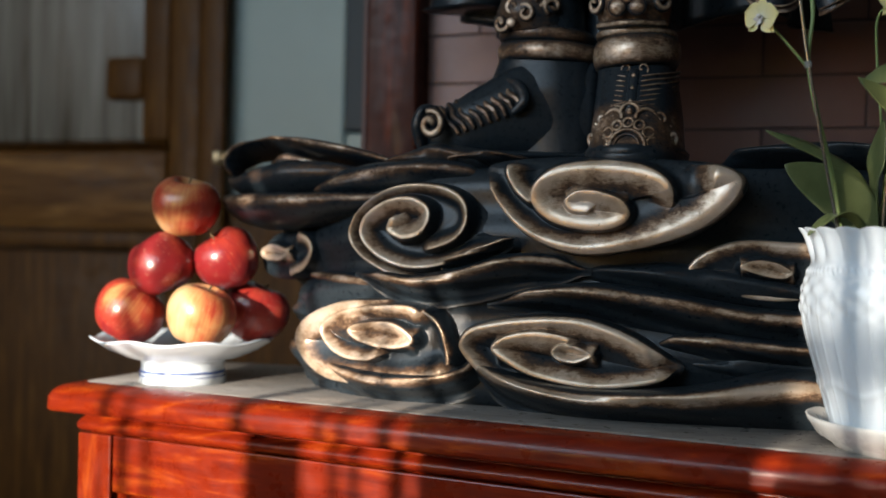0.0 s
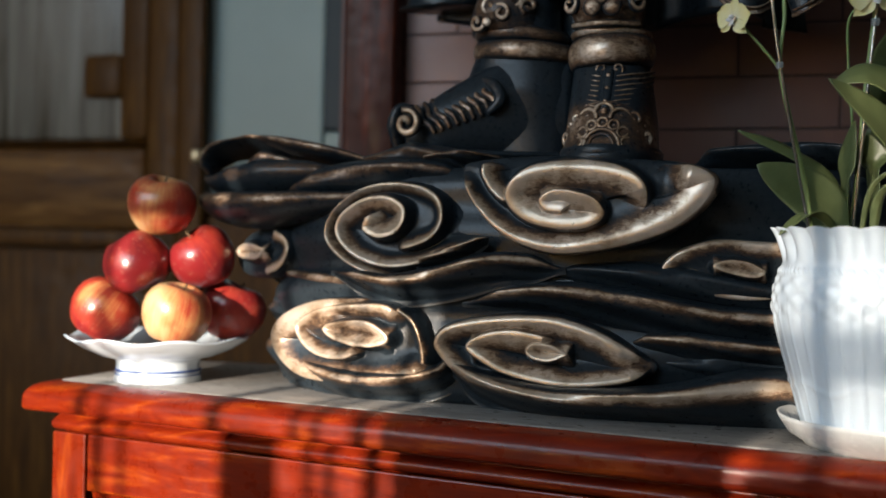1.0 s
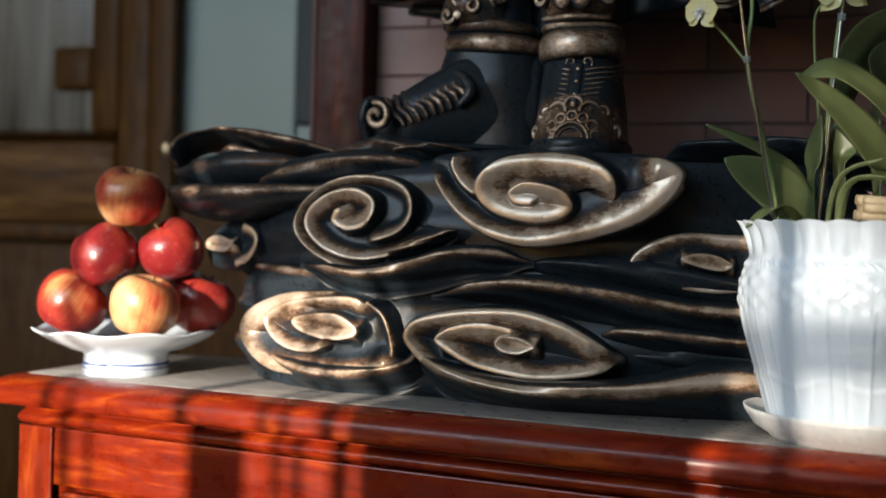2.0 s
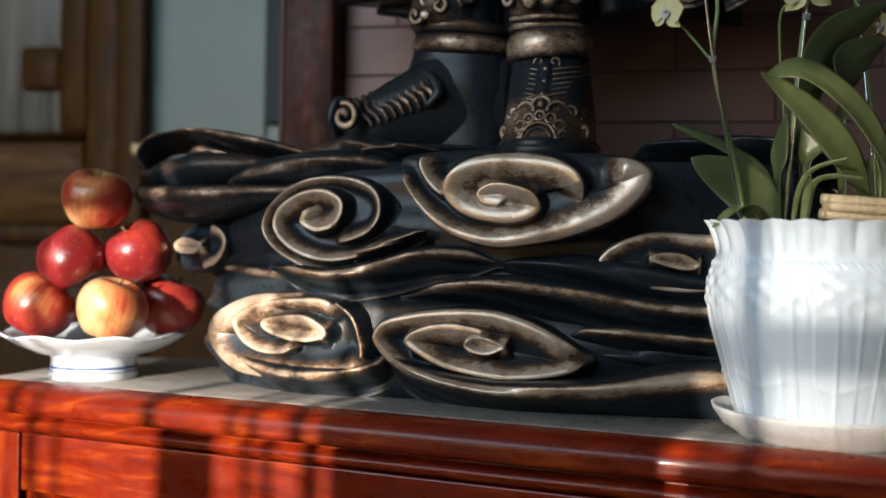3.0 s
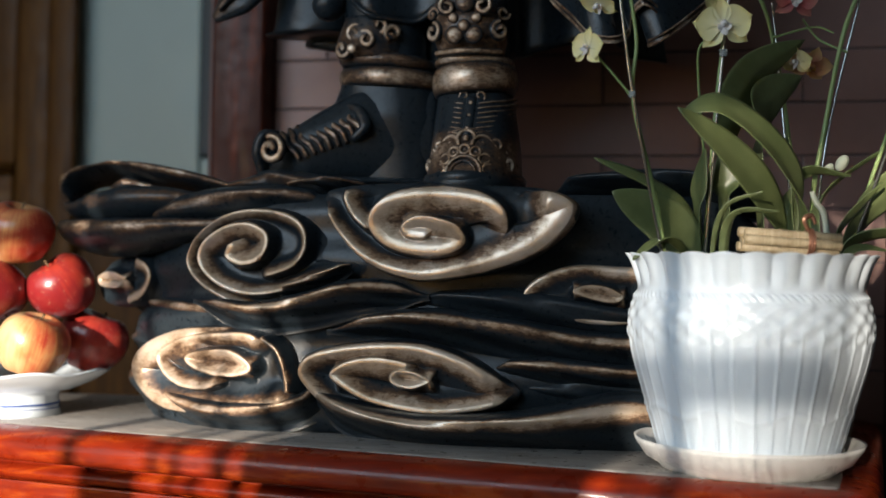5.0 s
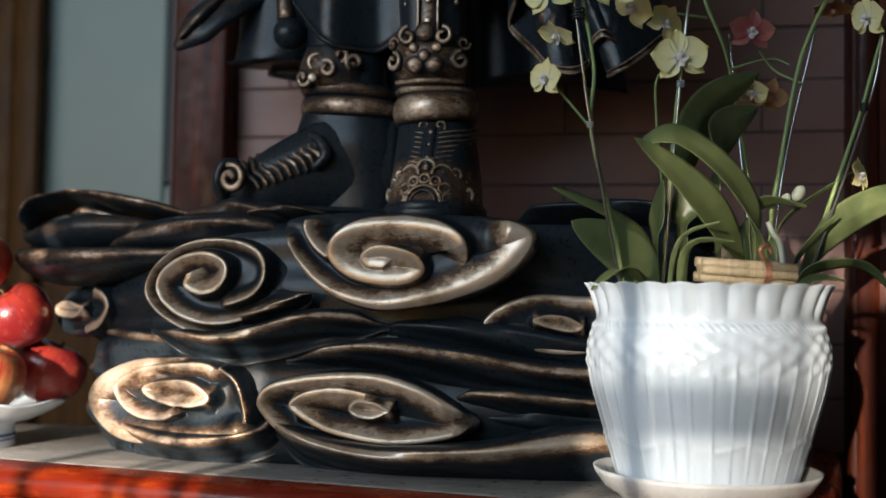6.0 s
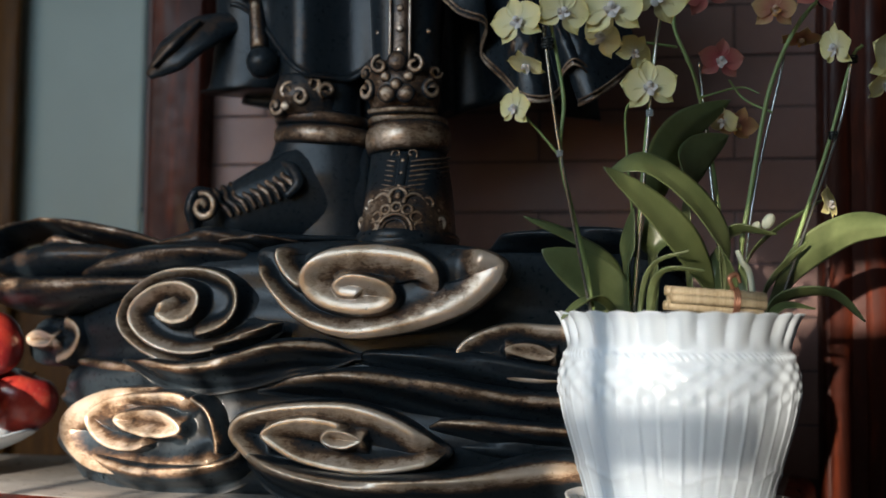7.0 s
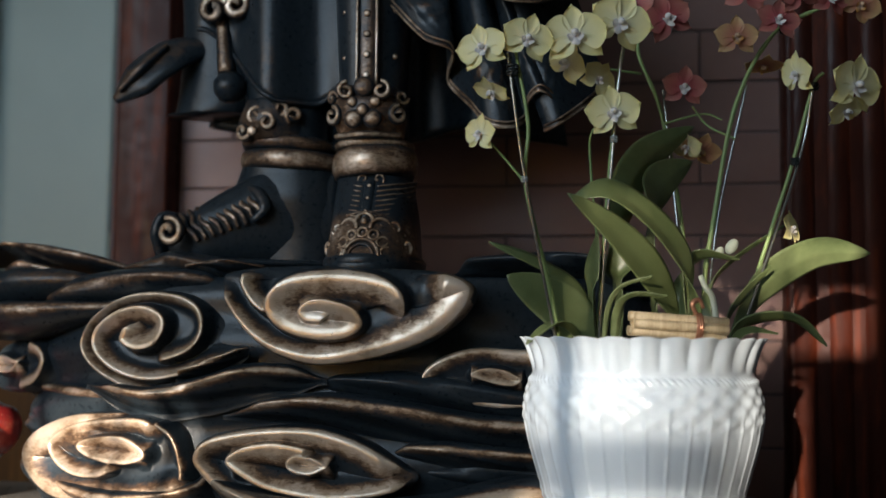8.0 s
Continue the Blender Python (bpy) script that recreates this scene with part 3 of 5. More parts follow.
def stream(soup, pts, width, thick, wear=0.8, n=70, out=(0, -1, 0.1), flip=1):
    """A layer of flowing cloud along a few points: it swells slowly to a crest and turns under it; tapered at both ends."""
    path = spline(pts, n)
    t = np.linspace(0, 1, n)
    taper = smooth01(t / 0.14) * smooth01((1 - t) / 0.14)
    w = np.interp(t, np.linspace(0, 1, len(width)), width) * 1.75 * (0.25 + 0.75 * taper)
    th = np.interp(t, np.linspace(0, 1, len(thick)), thick) * taper
    tang = np.gradient(path, axis=0)
    tang /= np.linalg.norm(tang, axis=1)[:, None]
    face = np.array(out, float)
    face = face - (tang @ face)[:, None] * tang
    face /= np.linalg.norm(face, axis=1)[:, None]
    side = np.cross(face, tang) * flip
    side *= np.sign(side[:, 2].sum() * flip) * flip
    m = 30
    q = np.linspace(-1, 1, m)[None, :]
    rise = smooth01((q + 1) / 1.5) ** 1.3 * np.where(q > 0.5, np.sqrt(np.clip(1 - ((q - 0.5) / 0.5) ** 2, 0, 1)), 1.0)
    ripple = 0.05 * np.sin(9 * q + 14 * t[:, None])
    pts3 = path[:, None] + side[:, None] * (w[:, None] * q)[..., None] + face[:, None] * (th[:, None] * (1.9 * (rise + ripple * (rise > 0.05)) - 0.9))[..., None]
    crest = 0.5 * np.exp(-((q - 0.55) / 0.13) ** 2) + 0.55 * np.exp(-((q - 0.4) / 0.3) ** 2)
    soup.grid(pts3, np.clip(crest, 0, 1) * (0.12 + wear) * (0.4 + 0.6 * taper[:, None]))


def roll(soup, pts, width, thick, wear=0.3, out=(-0.3, -1, 0.35)):
    """A rounded fold of cloud with blunt ends."""
    w = [width[0] * 0.25, *width, width[-1] * 0.3]
    t = [thick[0] * 0.25, *thick, thick[-1] * 0.3]
    tube(soup, spline(pts, 60), w, t, sides=28, wear=(0.0, wear + 0.15), power=5.0, facing=out)


def cloud_pedestal():
    base = thing("cloud_pedestal", (-0.275, 1.24, TOP), "dark bronze pedestal of curling clouds with worn golden ridges", "pedestal")

    def piece(name, make, *args, **more):
        s = Soup()
        make(s, *args, **more)
        ob = part(name, s.mesh(name), "bronze", base)
        ob.matrix_parent_inverse = base.matrix_world.inverted()

    piece("body", body)
    # large curls of the front
    piece("cloud_curl", carved, (-0.262, 1.072, 1.022), 2, [(-117, 22), (-95, 33), (-21, 37), (58, 34), (115, 29), (143, 12), (123, -20), (74, -48), (-14, -62), (-69, -45), (-100, -13)],
          [([(91, 28), (122, 25), (141, 11), (116, -24), (74, -45), (27, -57), (-14, -60), (-62, -45), (-94, -17), (-115, 20)], 40, 7),
           ([(-87, 31), (-88, 18), (-78, 1), (-62, -12)], 17, 10),
           ([(65, -26), (76, -8), (72, 11), (47, 26), (6, 31), (-36, 25), (-59, 7), (-60, -12), (-40, -29), (-8, -36), (21, -34), (36, -23), (29, -8), (7, 0), (-14, 1), (-27, -8), (-21, -18), (-6, -20)], 27, 24)])
    piece("cloud_curl", carved, (-0.468, 1.114, 0.981), 8, [(-75, -3), (-63, 24), (-32, 45), (9, 54), (53, 48), (85, 25), (102, -1), (130, -5), (121, -30), (74, -51), (16, -58), (-35, -43), (-64, -26)],
          [([(128, -21), (93, -38), (48, -53), (1, -52), (-43, -35), (-69, -12), (-70, 11), (-50, 36), (-12, 50), (33, 50), (63, 38), (73, 16), (64, -5), (40, -16), (15, -20)], 8, 10),
           ([(124, -6), (83, -19), (45, -34), (6, -38), (-30, -28), (-53, -7), (-51, 14), (-26, 32), (4, 37), (27, 28), (31, 13), (21, -2), (0, -7), (-18, 1), (-16, 13)], 8, 20)])
    piece("cloud_curl", carved, (-0.507, 1.112, 0.864), 14, [(-103, -1), (-85, 23), (-34, 42), (33, 47), (72, 40), (93, 24), (103, -5), (107, -26), (77, -39), (24, -48), (-48, -49), (-87, -31)],
          [([(43, 45), (-34, 40), (-81, 23), (-100, -2), (-85, -28), (-47, -46), (24, -46), (77, -37), (104, -24)], 40, 12), ([(104, -24), (101, -5), (90, 22), (67, 38)], 9, 6),
           ([(78, 23), (57, 38), (19, 38), (-27, 31), (-58, 13), (-48, -7), (-24, -19), (7, -20), (26, -12)], 15, 10), ([(24, -6), (-3, 0), (-19, 10), (-4, 18), (33, 21), (58, 11), (62, 1), (45, -5), (26, -5)], 14, 14)], gold=0.8)
    piece("cloud_curl", carved, (-0.292, 1.090, 0.862), 3, [(-124, 2), (-105, 23), (-53, 35), (8, 39), (57, 27), (92, 8), (115, -10), (96, -29), (59, -51), (17, -57), (-34, -52), (-82, -33)],
          [([(111, -8), (86, 9), (54, 25), (8, 36), (-53, 33), (-97, 22), (-110, 8), (-106, -7), (-78, -32), (-34, -50), (17, -55), (55, -51)], 20, 12),
           ([(112, -9), (93, -23), (55, -30), (16, -31), (-34, -22), (-66, -6), (-74, 4), (-59, 15), (-32, 21), (-5, 19), (18, 13)], 11, 24),
           ([(30, -1), (15, -7), (-1, -6), (-10, 1), (-3, 9), (15, 8), (31, 1)], 12, 12)])
    piece("cloud_curl", carved, (-0.092, 1.095, 0.951), -2, [(-85, -2), (-75, 12), (-56, 22), (-30, 28), (5, 27), (39, 24), (53, 0), (40, -25), (6, -31), (-28, -29), (-60, -20), (-78, -11)],
          [([(48, 11), (36, 23), (5, 27), (-30, 28), (-56, 21), (-74, 11), (-84, -2), (-77, -11), (-59, -21), (-28, -28), (6, -30), (37, -25)], 15, 7),
           ([(14, -4), (6, -8), (-11, -6), (-29, -1), (-33, 3), (-20, 8), (-1, 6), (13, -1)], 9, 12)], 0.026, 0.014, 0.85)
    piece("cloud_curl", carved, (-0.628, 1.165, 0.953), 16, [(-59, -2), (-38, 23), (11, 32), (42, 26), (79, 3), (56, -19), (-7, -29), (-48, -24)],
          [([(1, 30), (27, 19), (34, 3), (21, -15), (-6, -26)], 12, 10), ([(0, 5), (-14, -6), (-41, -4), (-46, 5), (-28, 11), (-3, 6)], 6, 14)], 0.024, 0.013)
    # the flowing ridges between them
    piece("cloud_fold", stream, [(-0.63, 1.20, 1.005), (-0.58, 1.14, 1.014), (-0.51, 1.118, 1.029), (-0.44, 1.112, 1.037), (-0.38, 1.115, 1.034)], (0.012, 0.02, 0.016, 0.01), (0.012, 0.02, 0.018, 0.01), 0.3)
    piece("cloud_fold", stream, [(-0.53, 1.09, 0.935), (-0.46, 1.075, 0.920), (-0.40, 1.07, 0.928), (-0.34, 1.065, 0.944), (-0.27, 1.075, 0.944)], (0.006, 0.011, 0.012, 0.008), (0.01, 0.016, 0.016, 0.01), 0.75)
    piece("cloud_fold", stream, [(-0.43, 1.08, 0.944), (-0.385, 1.07, 0.958), (-0.345, 1.06, 0.977)], (0.005, 0.006, 0.003), (0.012, 0.014, 0.008), 0.9)
    piece("cloud_fold", stream, [(-0.38, 1.085, 0.906), (-0.29, 1.075, 0.913), (-0.20, 1.075, 0.904), (-0.11, 1.08, 0.892), (0.0, 1.09, 0.892)], (0.006, 0.014, 0.014, 0.012), (0.012, 0.022, 0.02, 0.018), 0.6)
    piece("cloud_fold", stream, [(-0.30, 1.09, 0.938), (-0.2, 1.085, 0.93), (-0.08, 1.09, 0.915), (0.02, 1.1, 0.912)], (0.006, 0.016, 0.016, 0.01), (0.012, 0.02, 0.02, 0.012), 0.12)
    piece("cloud_fold", stream, [(-0.21, 1.09, 0.872), (-0.15, 1.08, 0.870), (-0.08, 1.08, 0.866), (0.02, 1.10, 0.866)], (0.006, 0.011, 0.01, 0.008), (0.01, 0.018, 0.016, 0.012), 0.65)
    piece("cloud_fold", stream, [(-0.20, 1.10, 0.845), (-0.12, 1.095, 0.845), (0.02, 1.11, 0.84)], (0.008, 0.014, 0.014), (0.01, 0.015, 0.014), 0.05)
    piece("cloud_fold", stream, [(-0.40, 1.085, 0.845), (-0.35, 1.06, 0.822), (-0.27, 1.045, 0.812), (-0.17, 1.045, 0.814), (-0.08, 1.055, 0.822), (0.02, 1.09, 0.825)], (0.006, 0.012, 0.011, 0.014, 0.021, 0.02), (0.02, 0.026, 0.026, 0.026, 0.026, 0.02), 0.95)
    piece("cloud_fold", stream, [(-0.60, 1.15, 0.834), (-0.54, 1.10, 0.816), (-0.47, 1.08, 0.812), (-0.40, 1.08, 0.828), (-0.38, 1.085, 0.86)], (0.008, 0.012, 0.012, 0.010, 0.006), (0.012, 0.02, 0.02, 0.016, 0.01), 0.6)
    piece("cloud_fold", stream, [(-0.66, 1.22, 0.925), (-0.6, 1.16, 0.918), (-0.54, 1.12, 0.915), (-0.47, 1.1, 0.915), (-0.42, 1.1, 0.905)], (0.008, 0.014, 0.012, 0.008), (0.014, 0.016, 0.016, 0.012), 0.55)
    piece("cloud_fold", stream, [(-0.66, 1.24, 0.87), (-0.62, 1.18, 0.88), (-0.57, 1.14, 0.895)], (0.012, 0.018, 0.01), (0.014, 0.018, 0.012), 0.15)
    piece("cloud_fold", stream, [(-0.66, 1.24, 0.825), (-0.62, 1.17, 0.825), (-0.56, 1.12, 0.82)], (0.016, 0.022, 0.012), (0.016, 0.022, 0.012), 0.3)
    # the folds at the west end: a tongue, and an open loop above it
    piece("cloud_fold", roll, [(-0.738, 1.215, 1.012), (-0.70, 1.17, 1.004), (-0.63, 1.14, 1.003), (-0.55, 1.12, 1.012), (-0.46, 1.11, 1.025)], (0.014, 0.018, 0.019, 0.014, 0.008), (0.03, 0.04, 0.04, 0.03, 0.01), 0.3)
    piece("cloud_fold", roll, [(-0.738, 1.205, 1.046), (-0.720, 1.19, 1.033), (-0.68, 1.17, 1.034), (-0.62, 1.155, 1.038), (-0.55, 1.15, 1.040), (-0.48, 1.14, 1.040)], (0.006, 0.011, 0.018, 0.022, 0.018, 0.008), (0.02, 0.025, 0.035, 0.04, 0.035, 0.02), 0.2)
    piece("cloud_fold", roll, [(-0.734, 1.205, 1.040), (-0.738, 1.205, 1.060), (-0.722, 1.205, 1.075), (-0.685, 1.205, 1.079), (-0.645, 1.2, 1.078), (-0.57, 1.18, 1.068), (-0.50, 1.17, 1.056)], (0.006, 0.0045, 0.0038, 0.0038, 0.005, 0.010, 0.008), (0.02, 0.025, 0.03, 0.04, 0.04, 0.03), 0.35)
    piece("cloud_fold", roll, [(-0.694, 1.205, 1.056), (-0.660, 1.20, 1.064), (-0.61, 1.185, 1.060)], (0.008, 0.010, 0.006), (0.012, 0.02, 0.012), 0.35)
    piece("cloud_fold", stream, [(-0.52, 1.15, 1.045), (-0.45, 1.13, 1.05), (-0.38, 1.12, 1.048)], (0.01, 0.018, 0.012), (0.02, 0.03, 0.02), 0.25)
    piece("cloud_fold", stream, [(-0.44, 1.12, 1.055), (-0.39, 1.11, 1.058), (-0.34, 1.12, 1.055)], (0.004, 0.007, 0.004), (0.015, 0.02, 0.012), 0.35)
    piece("cloud_fold", stream, [(-0.16, 1.16, 1.05), (-0.08, 1.15, 1.054), (0.0, 1.15, 1.05), (0.06, 1.18, 1.03)], (0.012, 0.014, 0.014, 0.01), (0.03, 0.05, 0.05, 0.03), 0.1)


cloud_pedestal()


# ---- the statue that stands on it ----
def rings(soup, rows, n=40, power=1.0, wear=0.0, cap=True):
    """A body lofted through level ellipses: rows of (x, y, z, rx, ry[, wear])."""
    rows = np.array([tuple(r) + ((wear,) if len(r) == 5 else ()) for r in rows], float)
    m = spline(rows[:, :3], 5 * len(rows))
    t = np.linspace(0, 1, len(m))
    k = np.linspace(0, 1, len(rows))
    rx, ry, we = (np.interp(t, k, rows[:, c]) for c in (3, 4, 5))
    a = np.linspace(0, 2 * np.pi, n, endpoint=False)
    c, s = np.sign(np.cos(a)) * np.abs(np.cos(a)) ** power, np.sign(np.sin(a)) * np.abs(np.sin(a)) ** power
    pts = m[:, None] + np.stack([rx[:, None] * c, ry[:, None] * s, 0 * rx[:, None] * c], -1)
    soup.grid(pts, np.repeat(we[:, None], n, 1), close_v=True)
    if cap:
        for e in (0, -1):
            soup.grid(np.stack([np.repeat(pts[e].mean(0)[None], n, 0), pts[e]]), we[e], close_v=True)


def band(soup, x, y, z, rx, ry, half, thick, wear=0.7, tilt=0.0, n=48):
    """A raised belt round a leg."""
    a = np.linspace(0, 2 * np.pi, n + 1)
    path = np.stack([x + rx * np.cos(a), y + ry * np.sin(a), z + tilt * np.cos(a)], -1)
    a2 = np.linspace(0, 2 * np.pi, 12, endpoint=False)
    nor = np.stack([np.cos(a), np.sin(a), 0 * a], -1)
    pts = path[:, None] + nor[:, None] * (np.cos(a2) * thick)[None, :, None] + np.array((0, 0, 1.0)) * (np.sin(a2) * half)[None, :, None]
    soup.grid(pts, np.tile(wear * np.clip(np.cos(a2), 0, 1), (n + 1, 1)), close_v=True)


def stud(soup, x, y, z, r, wear=0.9, squash=0.42):
    a = np.linspace(0, 2 * np.pi, 14, endpoint=False)[None, :]
    p = np.linspace(0, np.pi, 9)[:, None]
    pts = np.stack([x + r * np.sin(p) * np.cos(a), y - squash * r * np.cos(p) + 0 * a, z + r * np.sin(p) * np.sin(a)], -1)
    soup.grid(pts, wear * np.clip(np.cos(p), 0, 1) + 0 * a, close_v=True)


def curl(soup, x, y, z, r, w, turns=1.4, hand=1, start=0.0, wear=0.9, depth=None, yaw=0.0):
    """A small raised spiral on a face towards the south."""
    right, out = plane_axes(yaw)
    t = np.linspace(0, 1, 50)
    ang = radians(start) + hand * t * turns * 2 * np.pi
    rad = r * (1 - 0.85 * t)
    path = np.array((x, y, z)) + (rad * np.cos(ang))[:, None] * right + (rad * np.sin(ang))[:, None] * np.array((0, 0, 1.0)) + (0.6 * w * t)[:, None] * out
    tube(soup, path, (w * 0.8, w, w, w * 1.3), (w, w, w, w * 1.5) if depth is None else (depth,) * 3, sides=10, wear=(0.0, wear), facing=out)


def ruffle(soup, hem):
    """A hanging cloth whose hem follows a few points in rolled folds; its edge is gilded and its border embossed."""
    nu, nv = 260, 56
    edge = spline(hem, nu)
    u = np.linspace(0, 1, nu)[:, None]
    v = np.linspace(0, 1, nv)[None, :] ** 1.3
    top = np.stack([edge[:, 0] * 0.72 - 0.10, 1.15 + 0.35 * (edge[:, 1] - 1.12), 0 * edge[:, 2] + 1.52], -1)
    pts = edge[:, None] * (1 - v[..., None]) + top[:, None] * v[..., None]
    pts[..., 0] += 0.012 * np.sin(v * math.pi) * np.sin(u * 7)
    emboss = np.exp(-((v - 0.16) / 0.075) ** 4) * (0.5 + 0.5 * np.sin(u * 150 + 4 * np.sin(v * 60)) * np.cos(v * 70))
    pts[..., 1] -= 0.0022 * emboss
    near = np.clip((1.135 - pts[..., 1]) / 0.05, 0, 1)
    worn = np.maximum(0.75 * emboss * (0.3 + 0.7 * near), 0.45 * near ** 2)
    soup.grid(pts, np.clip(np.maximum(worn, 0.9 * np.exp(-(v / 0.015) ** 2)), 0, 1))
    inner = pts + np.array((0.001, 0.0045, 0))
    soup.grid(inner, 0)
    soup.grid(np.stack([pts[:, 0], inner[:, 0]]), 0.6)
    for lift in (0.0, 0.006):
        tube(soup, edge + np.array((0, -0.001, lift)), (0.0014, 0.0014), (0.0014, 0.0014), sides=6, wear=(0.2, 0.9), facing=(0, -1, 0))


def statue():
    s = Soup()
    # east boot, toe towards the room
    x = -0.236
    rings(s, [(x, 1.135, 1.045, 0.050, 0.075), (x + 0.001, 1.135, 1.060, 0.0505, 0.078, 0.2), (x, 1.137, 1.075, 0.048, 0.072, 0.52), (x, 1.142, 1.10, 0.046, 0.064, 0.5), (x - 0.002, 1.15, 1.13, 0.043, 0.054), (x - 0.004, 1.155, 1.155, 0.040, 0.045),
              (x - 0.006, 1.155, 1.18, 0.038, 0.040), (x - 0.007, 1.155, 1.22, 0.037, 0.037), (x - 0.008, 1.155, 1.26, 0.036, 0.036), (x - 0.009, 1.16, 1.32, 0.040, 0.040), (x - 0.01, 1.165, 1.42, 0.045, 0.045), (x - 0.01, 1.17, 1.5, 0.05, 0.05)], 56, 0.85)
    band(s, x - 0.004, 1.15, 1.172, 0.039, 0.044, 0.016, 0.007, 0.75, 0.002)
    band(s, x - 0.005, 1.152, 1.192, 0.037, 0.040, 0.005, 0.006, 0.8)
    band(s, x, 1.137, 1.064, 0.049, 0.076, 0.007, 0.004, 0.25)
    front = lambda px, pz: np.interp(pz, (1.06, 1.075, 1.10, 1.13, 1.155), (1.058, 1.066, 1.079, 1.097, 1.111)) + 0.055 * (np.abs(px - x) / 0.046) ** 2.6

    def arc(cx, cz, rad, a0, a1, w, wear=0.9):
        an = np.radians(np.linspace(a0, a1, 26))
        ax, az = cx + rad * np.cos(an), cz + rad * np.sin(an)
        tube(s, np.stack([ax, front(ax, az) - 0.001, az], -1), (w * 1.25,) * 3, (w * 1.5,) * 3, sides=8, wear=(0.2, wear), facing=(0, -1, 0.25))

    arc(x, 1.068, 0.0175, 0, 180, 0.0022)
    arc(x, 1.068, 0.0125, 0, 180, 0.0016, 0.6)
    for k in range(7):
        an = radians(10 + 160 * k / 6)
        cx, cz = x + 0.0245 * math.cos(an), 1.068 + 0.0245 * math.sin(an)
        arc(cx, cz, 0.0048, 0, 360, 0.002)
        stud(s, cx, front(cx, cz), cz, 0.003, 0.6)
    for k in range(3):
        cx = x + (k - 1) * 0.016
        arc(cx, 1.098 + 0.006 * (k == 1), 0.009, -10, 190, 0.0022)
        stud(s, cx, float(front(cx, 1.1)), 1.099 + 0.006 * (k == 1), 0.0042, 0.8)
    for sx in (-1, 1):
        cx = x + sx * 0.038
        curl(s, cx, float(front(cx, 1.08)) - 0.002, 1.080, 0.012, 0.0032, 1.2, sx, 90, 0.9, None, -sx * 35)
        curl(s, x + sx * 0.029, float(front(x + 0.029, 1.095)) - 0.001, 1.098, 0.008, 0.0025, 1.1, -sx, 200, 0.85, None, -sx * 20)
        curl(s, x + sx * 0.008, 1.110, 1.152, 0.007, 0.0014, 1.0, sx, 270, 0.7)
        for k in range(7):
            zz = 1.112 + k * 0.0055
            qx = np.array([0.008, 0.02, 0.032, 0.041])
            qz = zz + np.array([-0.002, 0.0, 0.003, 0.008])
            path = np.stack([x + sx * qx, front(x + qx, qz) - 0.0005, qz], -1)
            tube(s, spline(path, 14), (0.0012, 0.0017, 0.001), (0.002, 0.0026, 0.002), sides=8, wear=(0, 0.8), facing=(0, -1, 0.3))
    zc = np.linspace(1.108, 1.150, 14)
    tube(s, np.stack([x + 0 * zc, front(x, zc), zc], -1), (0.0055, 0.0055), (0.003, 0.003), sides=10, wear=(0, 0.3), facing=(0, -1, 0.3))
    for k in range(3):
        stud(s, x, float(front(x, 1.116 + 0.014 * k)) - 0.003, 1.116 + k * 0.014, 0.0026, 0.9)
    arc(x, 1.068, 0.047, 12, 168, 0.0016, 0.5)
    band(s, x, 1.137, 1.066, 0.0485, 0.072, 0.003, 0.005, 0.5)
    # beast-face guard over the shin
    rings(s, [(x - 0.005, 1.136, 1.198, 0.034, 0.028, 0.5), (x - 0.006, 1.130, 1.215, 0.039, 0.032, 0.55), (x - 0.007, 1.130, 1.235, 0.038, 0.032, 0.55), (x - 0.008, 1.135, 1.252, 0.030, 0.026, 0.3)], 40)
    zb = 1.225
    for sx in (-1, 1):
        stud(s, x - 0.007 + sx * 0.012, 1.098, zb + 0.006, 0.006, 0.9)
        curl(s, x - 0.007 + sx * 0.018, 1.100, zb + 0.018, 0.010, 0.0035, 1.1, -sx, 90, 0.9)
        curl(s, x - 0.007 + sx * 0.034, 1.112, zb - 0.006, 0.010, 0.004, 1.2, sx, 90, 0.9, None, -sx * 35)
        stud(s, x - 0.007 + sx * 0.010, 1.096, zb - 0.012, 0.010, 0.8)
        curl(s, x - 0.007 + sx * 0.036, 1.118, zb + 0.014, 0.008, 0.003, 1.1, -sx, 0, 0.8, None, -sx * 35)
    stud(s, x - 0.007, 1.094, zb - 0.003, 0.007, 0.9)
    stud(s, x - 0.007, 1.098, zb + 0.022, 0.011, 0.8, 0.4)
    tube(s, spline([(x - 0.04, 1.122, 1.199), (x - 0.007, 1.100, 1.197), (x + 0.028, 1.122, 1.199)], 24), (0.004, 0.004, 0.004), (0.004, 0.004, 0.004), sides=10, wear=(0, 0.8), facing=(0, -1, 0))
    # shin plate with a studded strip
    tube(s, [(x - 0.007, 1.116 - 0.0003 * k, 1.25 + 0.012 * k) for k in range(18)], (0.011, 0.011), (0.004, 0.004), sides=10, wear=(0.1, 0.5), facing=(0, -1, 0))
    for sx in (-1, 1):
        tube(s, [(x - 0.007 + sx * 0.0105, 1.113 - 0.0003 * k, 1.25 + 0.012 * k) for k in range(18)], (0.002, 0.002), (0.003, 0.003), sides=8, wear=(0, 0.9), facing=(0, -1, 0))
        for k in range(3):
            stud(s, x - 0.007 + sx * 0.027, 1.128, 1.285 + 0.05 * k, 0.0035, 0.8)
    for k in range(7):
        stud(s, x - 0.007, 1.110, 1.262 + k * 0.022, 0.004, 0.9)
    # west boot, in profile
    toe = np.linspace(0, 1, 30)[:, None]
    ang = np.linspace(0, 2 * np.pi, 36, endpoint=False)[None, :]
    bx = -0.474 + 0.189 * toe
    by = 1.168 + 0.045 * toe
